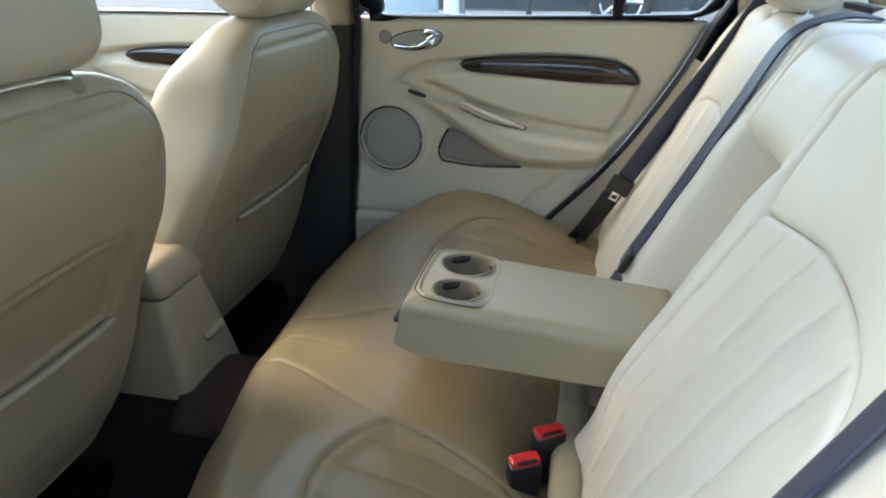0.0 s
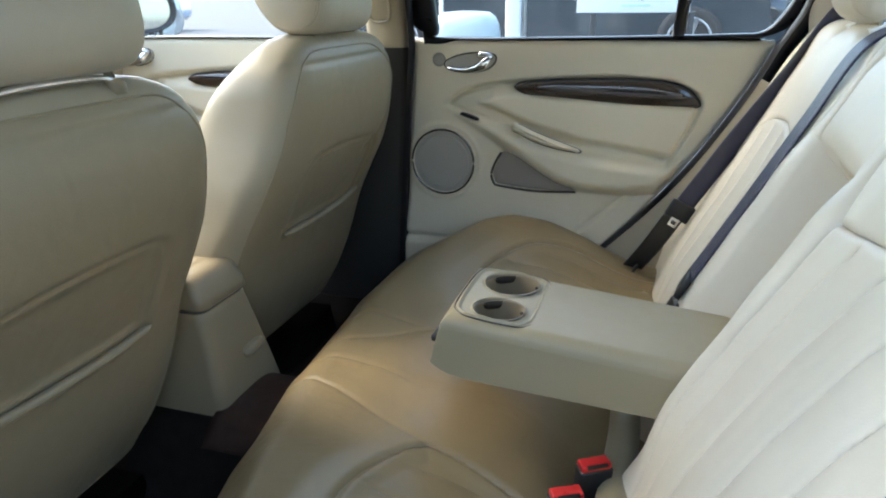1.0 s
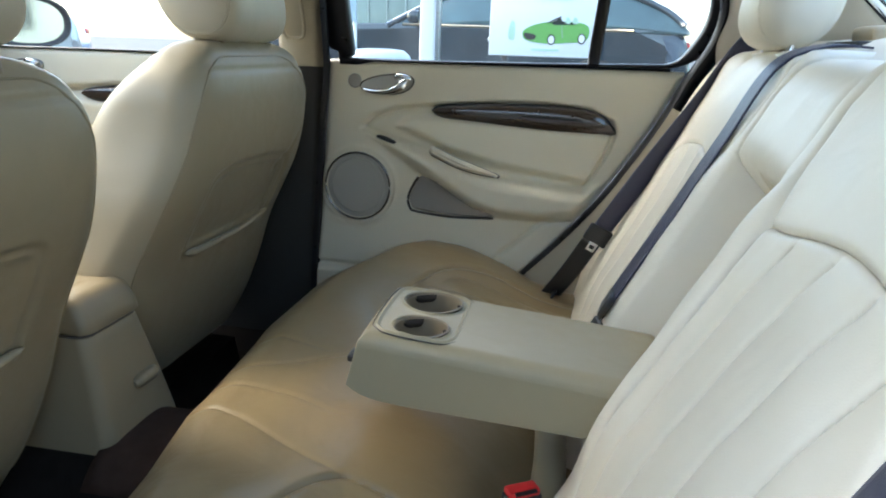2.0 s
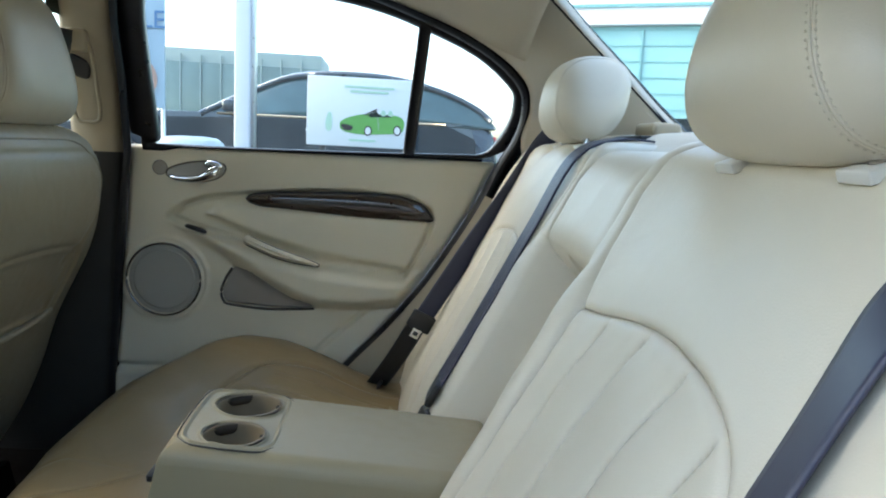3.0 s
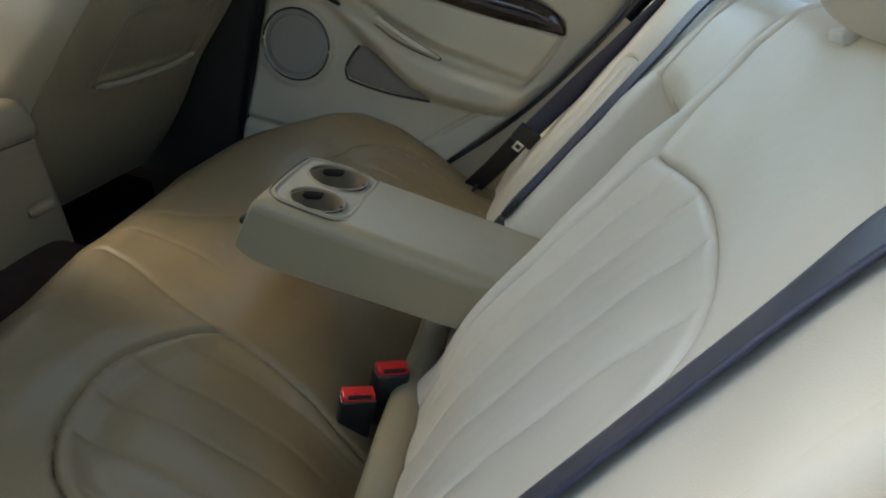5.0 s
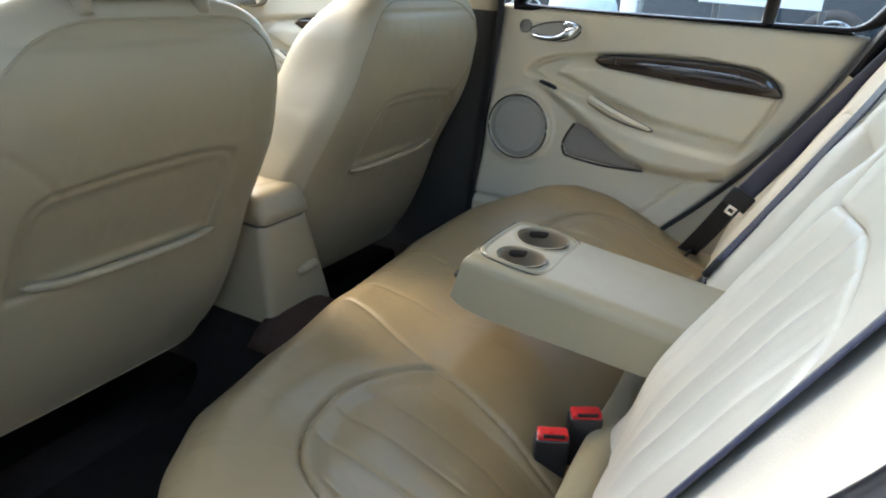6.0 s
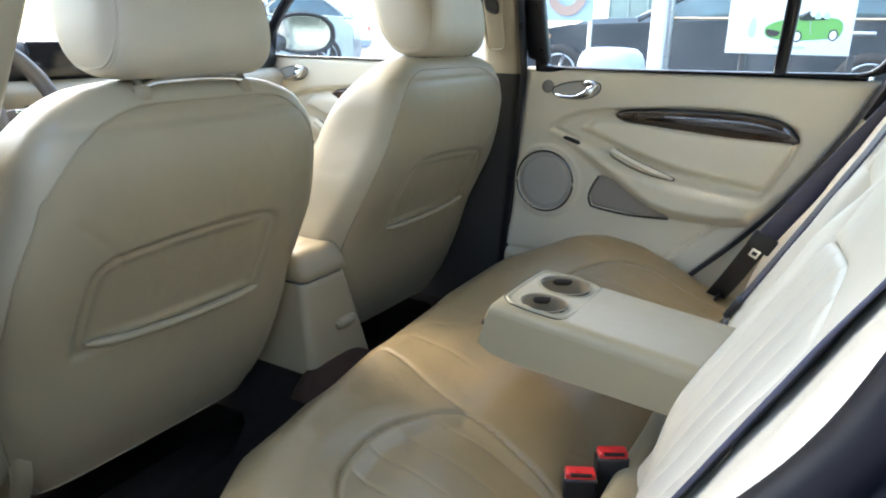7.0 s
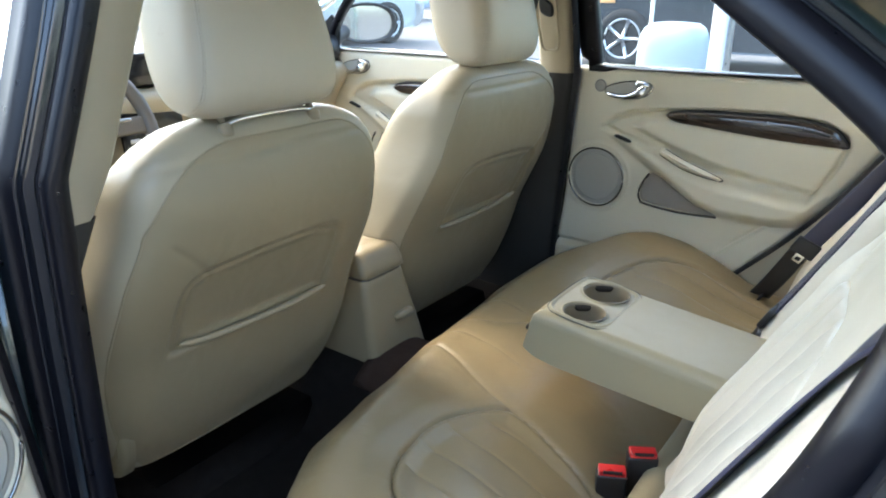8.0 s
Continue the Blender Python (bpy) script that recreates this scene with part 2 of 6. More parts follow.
def glaze(name, grid, parent):
    """A window pane whose front faces the cabin; daylight passes it."""
    p = sheet(name, grid, M_GLASS, parent)
    f = p.data.polygons[len(p.data.polygons) // 2]
    if f.normal.dot(Vector((-0.1, 0, 1.05)) - f.center) < 0:
        p.data.flip_normals()
    p.visible_shadow = False
    return p


def tube(name, points, radius, mat, parent=None, label="", sides=10, closed=False, flat=1.0):
    """A round bar along points. radius: one number, or one for each point."""
    p = np.array(points, float)
    r = np.broadcast_to(np.asarray(radius, float), (len(p),))
    t = np.roll(p, -1, 0) - np.roll(p, 1, 0) if closed else np.gradient(p, axis=0)
    t /= np.linalg.norm(t, axis=1)[:, None] + 1e-12
    ref = np.array((0, 0, 1.0)) if abs(t[:, 2]).mean() < 0.8 else np.array((1.0, 0, 0))
    a = np.cross(t, ref)
    a /= np.linalg.norm(a, axis=1)[:, None] + 1e-12
    b = np.cross(a, t)
    ang = np.linspace(0, 2 * np.pi, sides, endpoint=False)
    grid = p[:, None] + r[:, None, None] * (np.cos(ang)[None, :, None] * a[:, None] * flat + np.sin(ang)[None, :, None] * b[:, None])
    return sheet(name, grid, mat, parent, label, wrap_u=closed, wrap_v=True, caps=not closed)


def box(name, size, m, mat, parent=None, label="", bevel=0.004, segments=3, taper=(1.0, 1.0)):
    """A rounded box, its middle at the pose m; taper scales its top."""
    bm = bmesh.new()
    bmesh.ops.create_cube(bm, size=1.0)
    for v in bm.verts:
        k = taper if v.co.z > 0 else (1, 1)
        v.co = Vector((v.co.x * size[0] * k[0], v.co.y * size[1] * k[1], v.co.z * size[2]))
    if bevel:
        bmesh.ops.bevel(bm, geom=bm.edges[:], offset=bevel, segments=segments, profile=0.5, affect="EDGES")
    bmesh.ops.transform(bm, matrix=m, verts=bm.verts)
    me = bpy.data.meshes.new(name)
    bm.to_mesh(me)
    bm.free()
    me.polygons.foreach_set("use_smooth", [bevel > 0] * len(me.polygons))
    ob = put(name, me, mat, parent, label)
    return ob


def plate(name, outline, place, depth, mat, parent=None, label="", dome=0.0, rim=0.004):
    """A flat piece with a rounded rim. outline: 2D ring; place(u, v, w): its point at height w over the surface."""
    rings = [(0, 0.0), (0, depth * 0.6), (-rim * 0.35, depth * 0.9), (-rim, depth)]
    if dome:
        rings += [(-rim * 2.2, depth + dome * 0.6), (-rim * 3.2, depth + dome)]
    loops = [np.array([place(u, v, w) for u, v in offset_ring(outline, d)]) for d, w in rings]
    v, f = sheet_data(np.array(loops), wrap_v=True)
    n = len(outline)
    f = [tuple(q) for q in f] + [tuple(range((len(loops) - 1) * n, len(loops) * n))]
    ob = put(name, mesh_of(name, v, f), mat, parent, label)
    ob.data.polygons[len(f) - 1].use_smooth = False
    return ob


def strap(name, points, across, mat, parent=None, label="", thick=0.0016):
    """A flat belt along points; across: half its width as a vector, one or one for each point."""
    p = np.array(points, float)
    w = np.broadcast_to(np.asarray(across, float), p.shape)
    t = np.gradient(p, axis=0)
    n = np.cross(t, w)
    n /= np.linalg.norm(n, axis=1)[:, None]
    k = np.linspace(-1, 1, 9)
    top = p[:, None] + k[None, :, None] * w[:, None] + n[:, None] * thick
    low = p[:, None] + k[None, ::-1, None] * w[:, None] - n[:, None] * thick
    return sheet(name, np.concatenate([top, low], axis=1), mat, parent, label, wrap_v=True, caps=True)


def loft(name, rings, mat, parent=None, label=""):
    return sheet(name, np.array(rings), mat, parent, label, wrap_v=True, caps=True)


def thing(name, place=(0, 0, 0), label="", category="", group="", kind=""):
    ob = new(name)
    ob.empty_display_size = 0.05
    ob.matrix_basis = Matrix.Translation(place)
    return tagged(ob, label, category, group, kind)


def power(c, e):
    return np.sign(c) * np.abs(c) ** e


# ---- the shell of the car ----
GROUND, FLOOR, BELT, PANEL_Y = 0.14, 0.33, 1.078, 0.69
LEAN = 0.35


def lean_in(z):
    """How far the car's side leans in at height z, above the belt."""
    return LEAN * np.clip(np.asarray(z) - 1.06, 0, None)


# outline of the rear door opening: x, z
LOWER = [(-0.352, 0.45), (-0.30, 0.405), (-0.18, 0.40), (-0.05, 0.415), (0.07, 0.49), (0.166, 0.60), (0.25, 0.69), (0.328, 0.786), (0.39, 0.88), (0.447, 0.978), (0.49, 1.07)]
FRONT = [(-0.05, 1.425), (-0.24, 1.415), (-0.295, 1.37), (-0.303, 1.20), (-0.312, 1.065), (-0.335, 0.80)]
OPENINGS = {1: spline(LOWER + [(0.522, 1.135), (0.533, 1.195), (0.515, 1.247), (0.438, 1.306), (0.305, 1.362), (0.14, 1.408)] + FRONT, 220, closed=True),
            -1: spline(LOWER[:-3] + [(0.402, 0.88), (0.472, 0.978), (0.508, 1.07), (0.522, 1.125), (0.520, 1.170), (0.494, 1.206), (0.413, 1.263), (0.305, 1.33), (0.14, 1.395)] + FRONT, 220, closed=True)}


def opening_ring(name, rows, side, mat, parent, label="", start=0, end=220):
    """A strip that follows the door opening: rows of (offset, y)."""
    idx = np.arange(start, end + 1) % 220
    grid = []
    for off, y in rows:
        ring = offset_ring(OPENINGS[side], off)[idx]
        grid.append(np.stack([ring[:, 0], side * (y - lean_in(ring[:, 1])), ring[:, 1]], axis=1))
    return sheet(name, np.array(grid), mat, parent, label, wrap_v=False)


def build_shell():
    body = thing("car_body", (0, 0, FLOOR), "dark green painted saloon car body with open rear door", "car body", kind="structure")
    for side in (1, -1):
        o = 0.0 if side > 0 else 0.034
        opening_ring("door_seal", [(0.000, 0.655 + o), (-0.006, 0.662 + o), (-0.010, 0.672 + o), (-0.007, 0.682 + o), (0.002, 0.688 + o), (0.013, 0.687 + o), (0.020, 0.682 + o)], side, M_RUBBER, body, "black rubber door seal")
        opening_ring("door_flange", [(0.017, 0.680 + o), (0.020, 0.694 + o), (0.023, 0.700 + o), (0.026, 0.700 + o), (0.028, 0.706 + o)], side, M_GLOSSBLACK, body, "glossy black door flange")
        opening_ring("door_jamb", [(0.028, 0.706 + o), (0.036, 0.725 + o), (0.050, 0.762 + o * 0.6), (0.057, 0.795), (0.064, 0.805)], side, M_GREEN, body, "dark green painted door jamb", 0, 158)
        opening_ring("drip_moulding", [(0.064, 0.806), (0.067, 0.812), (0.072, 0.813), (0.076, 0.807)], side, M_CHROME, body, "thin bright metal drip moulding", 92, 176)
        opening_ring("pillar_jamb", [(0.028, 0.706 + o), (0.040, 0.730 + o * 0.6), (0.058, 0.742 + o * 0.2), (0.076, 0.745 + o * 0.2)], side, M_RUBBER, body, "black centre pillar jamb", 158, 220)
        opening_ring("wheel_arch_trim", [(-0.002, 0.658 + o), (0.012, 0.648 + o), (0.04, 0.636), (0.10, 0.615), (0.18, 0.59)], side, M_PLASTIC, body, "beige trim between door seal and seat", 22, 78)
        rear = [(0.064, 0.805), (0.072, 0.811), (0.12, 0.817), (0.20, 0.817), (0.32, 0.81), (0.45, 0.785)]
        opening_ring("quarter_panel", rear, side, M_GREEN, body, "dark green glossy rear quarter panel", start=50, end=92)
        opening_ring("pillar_panel", [(0.064, 0.805), (0.072, 0.806), (0.10, 0.80), (0.135, 0.79)], side, M_GREEN, body, "dark green outer pillar panel", start=92, end=138)
        opening_ring("sill", [(0.064, 0.805), (0.09, 0.815), (0.17, 0.80), (0.20, 0.76)], side, M_GREEN, body, start=0, end=50)
        opening_ring("roof_edge", [(0.064, 0.805), (0.075, 0.79), (0.09, 0.74), (0.10, 0.62)], side, M_GREEN, body, start=138, end=160)
    return body


car_body = build_shell()


def build_pillar(side):
    """B-pillar: pale upper trim, dark lower trim, belt slot."""
    p = thing("pillar_trim", (-0.38, side * 0.66, 0.4), "beige upper and dark lower centre pillar trim beside the front seat", "pillar trim", kind="structure")
    split = 1.06 if side > 0 else 1.0
    zs = np.linspace(split, 1.44, 28)
    def section(z, y_in):
        lean = (1.45 - z) * 0.02
        back = np.interp(z, [0.4, 1.065, 1.2, 1.45], [-0.350, -0.318, -0.310, -0.30])
        front = back - np.interp(z, [0.4, 0.7, 1.06, 1.061, 1.45], [0.34, 0.26, 0.15, 0.105, 0.10])
        deep = (0.70 if side > 0 else 0.705) - float(lean_in(z))
        return [(back, side * deep), (back - 0.004, side * (y_in + 0.012)), (back - 0.018, side * y_in), ((back + front) / 2, side * (y_in - 0.006)), (front + 0.018, side * y_in), (front + 0.004, side * (y_in + 0.012)), (front, side * deep)]
    def y_at(z):
        if side < 0:
            return np.interp(z, [0.4, 0.9, 1.0, 1.06, 1.26, 1.45], [0.715, 0.70, 0.655, 0.622, 0.550, 0.480])
        return np.interp(z, [0.4, 0.9, 1.06, 1.26, 1.45], [0.665, 0.662, 0.655, 0.588, 0.52])
    up = np.array([[(x, y, z) for x, y in section(z, y_at(z))] for z in zs])
    sheet("upper_trim", up, M_PLASTIC, p, "beige plastic upper pillar trim")
    low = np.array([[(x, y, z) for x, y in section(z, y_at(z) - 0.004)] for z in np.linspace(0.36, split + 0.001, 30)])
    sheet("lower_trim", low, M_DARKTRIM, p, "dark grey lower pillar trim")
    loop = spline([(-0.375, 1.12), (-0.345, 1.13), (-0.342, 1.20), (-0.345, 1.27), (-0.375, 1.28), (-0.392, 1.27), (-0.395, 1.20), (-0.392, 1.13)], 40, closed=True)
    tube("belt_slot_rim", [(x, side * (np.interp(z, [1.06, 1.26, 1.45], [0.652, 0.585, 0.517]) - 0.008), z) for x, z in loop], 0.004, M_PLASTIC, p, closed=True, sides=8)
    plate("belt_slot", spline([(-0.386, 1.215), (-0.356, 1.205), (-0.352, 1.235), (-0.384, 1.25)], 24, closed=True), lambda u, v, w: (u, side * (np.interp(v, [1.06, 1.26, 1.45], [0.652, 0.585, 0.517]) - 0.006 - w), v), 0.004, M_BLACK, p)
    box("belt_guide", (0.05, 0.03, 0.045), pose(-0.37, side * 0.572, 1.275), M_PLASTIC, p, bevel=0.01)
    return p


build_pillar(1)
build_pillar(-1)

# headliner, rising to the middle and falling to the rails
hx = np.array([-0.95, -0.7, -0.4, -0.1, 0.15, 0.32, 0.44, 0.515])
hz = np.array([1.44, 1.478, 1.498, 1.502, 1.49, 1.465, 1.43, 1.398])
gx = np.linspace(-0.74, 0.515, 60)
gy = np.linspace(-1, 1, 60)
roof_grid = []
for x in gx:
    zc = np.interp(x, hx, hz)
    rail = np.interp(x, [-0.95, -0.3, 0.14, 0.31, 0.45, 0.515], [1.34, 1.425, 1.412, 1.365, 1.31, 1.285])
    half = 0.655 - 0.35 * (rail - 1.06)
    roof_grid.append([(x, half * g, rail + (zc - rail) * (1 - abs(g) ** 3.2)) for g in gy])
tagged(sheet("ceiling", roof_grid, M_HEADLINER, thick=-0.02), "beige cloth headliner under the roof", "headliner", kind="structure")


def build_rear_trim(side):
    """Cloth-covered trim from the door opening to the rear window."""
    a = spline([(0.14, 0.655, 1.412), (0.305, 0.655, 1.366), (0.438, 0.655, 1.310), (0.518, 0.655, 1.252), (0.538, 0.655, 1.195), (0.527, 0.655, 1.13), (0.55, 0.655, 1.06), (0.60, 0.64, 1.03)] if side > 0 else
               [(0.14, 0.655, 1.399), (0.305, 0.655, 1.334), (0.413, 0.655, 1.267), (0.497, 0.655, 1.210), (0.521, 0.655, 1.170), (0.52, 0.655, 1.12), (0.55, 0.655, 1.06), (0.60, 0.64, 1.03)], 70)
    a[:, 1] -= lean_in(a[:, 2])
    c = spline([(0.14, 0.49, 1.455), (0.32, 0.48, 1.435), (0.46, 0.45, 1.41), (0.517, 0.43, 1.398), (0.60, 0.437, 1.325), (0.68, 0.44, 1.255), (0.76, 0.446, 1.184), (0.84, 0.45, 1.12)], 70)
    rows = []
    for k in np.linspace(0, 1, 16):
        bulge = 0.025 * math.sin(math.pi * k)
        rows.append(a * (1 - k) + c * k + np.array([0.0, bulge, bulge * 0.8]))
    g = np.array(rows)
    g[:, :, 1] *= side
    sheet("quarter_pillar", g[:, 8:] + np.array([0.012, side * 0.045, 0.030]), M_GREEN, car_body, "dark green outer rear pillar", thick=0.004)
    return tagged(sheet("wall_far" if side > 0 else "wall_near", g, M_HEADLINER, thick=-0.015 * side), "beige cloth rear pillar trim between side and rear window", "pillar trim", kind="structure")


build_rear_trim(1)
build_rear_trim(-1)

# floor with its tunnel
fx = np.linspace(-1.5, 0.5, 50)
fy = np.linspace(-0.70, 0.70, 71)
floor_grid = [[(x, y, FLOOR + 0.145 * math.exp(-(y / 0.15) ** 4) * (1 - 0.7 * sstep(-0.18, 0.0, x)) + 0.06 * sstep(0.60, 0.69, abs(y)) + 0.25 * sstep(-1.1, -1.5, x)) for y in fy] for x in fx]
tagged(sheet("floor", floor_grid, M_CARPET, thick=-0.02), "black carpeted car floor with centre tunnel", "carpet", kind="structure")
mat_grid = [[(x, y, FLOOR + 0.145 * math.exp(-(y / 0.15) ** 4) + 0.021) for y in np.linspace(-0.115, 0.115, 24)] for x in np.linspace(-0.42, -0.2, 12)]
tagged(sheet("tunnel_carpet", mat_grid, M_BROWNCARPET, thick=-0.01), "dark brown carpet on the centre tunnel", "carpet")

# rear window, its frame and the shelf under it
def rear_plane(u, y):
    """u from 0 at the top to 1 at the bottom."""
    bow = 0.05 * (1 - (y / 0.46) ** 2)
    return (0.517 + 0.29 * u + bow * 0.9, y, 1.396 - 0.255 * u)


glass_rows = [[rear_plane(u, y * (0.44 + 0.012 * u)) for y in np.linspace(-1, 1, 30)] for u in np.linspace(-0.02, 1.1, 20)]
rear_window = thing("window_1", (0.7, 0, 1.2), "sloping rear window glass over the parcel shelf", "window", kind="structure")
glaze("pane", glass_rows, rear_window)
for s in (1, -1):
    tube("window_seal", [rear_plane(u, s * (0.44 + 0.012 * u)) for u in np.linspace(-0.02, 1.08, 20)], 0.004, M_RUBBER, rear_window, sides=8)
tube("window_seal", [rear_plane(0, y) for y in np.linspace(-0.44, 0.44, 24)], 0.006, M_RUBBER, rear_window, sides=8)
shelf_grid = [[(x, y, 1.092 + 0.036 * sstep(0.61, 0.70, x)) for y in np.linspace(-0.66, 0.66, 40)] for x in np.linspace(0.595, 0.92, 24)]
tagged(sheet("parcel_shelf", shelf_grid, M_HEADLINER, thick=-0.02), "beige cloth parcel shelf behind the rear seat", "parcel shelf", kind="structure")
trunk_grid = [[(x, y, 1.10 - 0.05 * ((x - 0.92) / 0.5) ** 2 - 0.04 * (y / 0.7) ** 2) for y in np.linspace(-0.72, 0.72, 24)] for x in np.linspace(0.90, 1.45, 16)]
sheet("boot_lid", trunk_grid, M_GREEN, car_body, "dark green boot lid", thick=-0.01)


# ---- doors ----
def door_relief(x, z, shift):
    """How far the door's inner panel stands out towards the cabin."""
    x = x - shift
    arm = [(-0.236, 0.926), (-0.18, 0.905), (-0.066, 0.874), (0.03, 0.846), (0.092, 0.833), (0.20, 0.822), (0.288, 0.814), (0.322, 0.822),
           (0.31, 0.775), (0.278, 0.745), (0.20, 0.735), (0.098, 0.737), (0.04, 0.752), (-0.006, 0.778), (-0.06, 0.812), (-0.115, 0.850), (-0.18, 0.89), (-0.225, 0.915)]
    d = inside_distance(x, z, arm)
    fat = np.interp(x, [-0.24, -0.18, -0.05, 0.1, 0.25, 0.33], [0.004, 0.014, 0.034, 0.045, 0.042, 0.020])
    h = fat * np.sqrt(np.clip(sstep(-0.006, 0.030, d), 0, 1))
    leaf = [(-0.232, 0.926), (-0.200, 0.953), (-0.150, 0.970), (-0.06, 0.982), (0.09, 0.995), (0.19, 0.997), (0.29, 0.989), (0.338, 0.965), (0.347, 0.94), (0.332, 0.893), (0.31, 0.85), (0.290, 0.812),
            (0.20, 0.818), (0.09, 0.832), (-0.066, 0.873), (-0.18, 0.905)]
    e = inside_distance(x, z, leaf)
    h += groove(e, 0.013, 0.0048)
    inner = [(-0.165, 0.93), (-0.12, 0.965), (-0.06, 0.972), (0.39, 0.95), (0.36, 0.84), (0.30, 0.815), (0.09, 0.843), (-0.03, 0.876), (-0.12, 0.912)]
    q = inside_distance(x, z, inner)
    h += 0.010 * sstep(0, 0.025, q) * sstep(-0.005, 0.003, e) - 0.012 * sstep(-0.008, 0.004, e) * (1 - sstep(0, 0.02, q))
    tri = line_distance(x, z, [(0.06, 0.59), (0.099, 0.635), (0.15, 0.683), (0.201, 0.727), (0.28, 0.739)])
    h += groove(tri, 0.005, 0.005)
    right = sstep(0.0, 0.012, (x - 0.099) * 0.68 - (z - 0.635) * 0.73)
    h += 0.008 * right * sstep(0.76, 0.73, z)
    h += groove(line_distance(x, z, [(-0.36, 0.587), (-0.22, 0.585), (0.0, 0.582)]), 0.012, 0.006)
    h += 0.012 * sstep(0.587, 0.57, z)
    r = np.hypot(x + 0.24, z - 0.786)
    h += 0.006 * sstep(0.102, 0.086, r) - 0.010 * sstep(0.080, 0.074, r) - 0.006 * np.exp(-((r - 0.086) / 0.003) ** 2)
    h += 0.010 * sstep(0.70, 0.60, z)
    pocket = [(-0.090, 0.820), (-0.118, 0.762), (-0.104, 0.733), (-0.01, 0.724), (0.095, 0.730), (0.02, 0.795)]
    k = inside_distance(x, z, pocket)
    h += np.where(h < 0.012, -0.014 * sstep(-0.002, 0.006, k), 0)
    return h


def door_skin(edge, shift, name, parent, mat, nz=150, nx=200, z0=0.43):
    zs = np.linspace(z0, 1.066, nz)
    rows = []
    for z in zs:
        a, b = edge(z)
        x = np.linspace(a, b, nx)
        h = door_relief(x, np.full(nx, z), shift)
        round_edge = 0.018 * (1 - np.sqrt(np.clip(1 - (1 - np.clip(np.minimum(x - a, b - x) / 0.016, 0, 1)) ** 2, 0, 1)))
        rows.append(np.stack([x, PANEL_Y - h + round_edge, np.full(nx, z)], axis=1))
    a, b = edge(1.066)
    x = np.linspace(a, b, nx)
    for dz, dy in ((0.006, 0.002), (0.010, 0.006), (0.012, 0.012), (0.013, 0.030)):
        rows.append(np.stack([x, np.full(nx, PANEL_Y + dy), np.full(nx, 1.066 + dz)], axis=1))
    return sheet(name, np.array(rows), mat, parent, "beige vinyl inner door panel with moulded armrest")


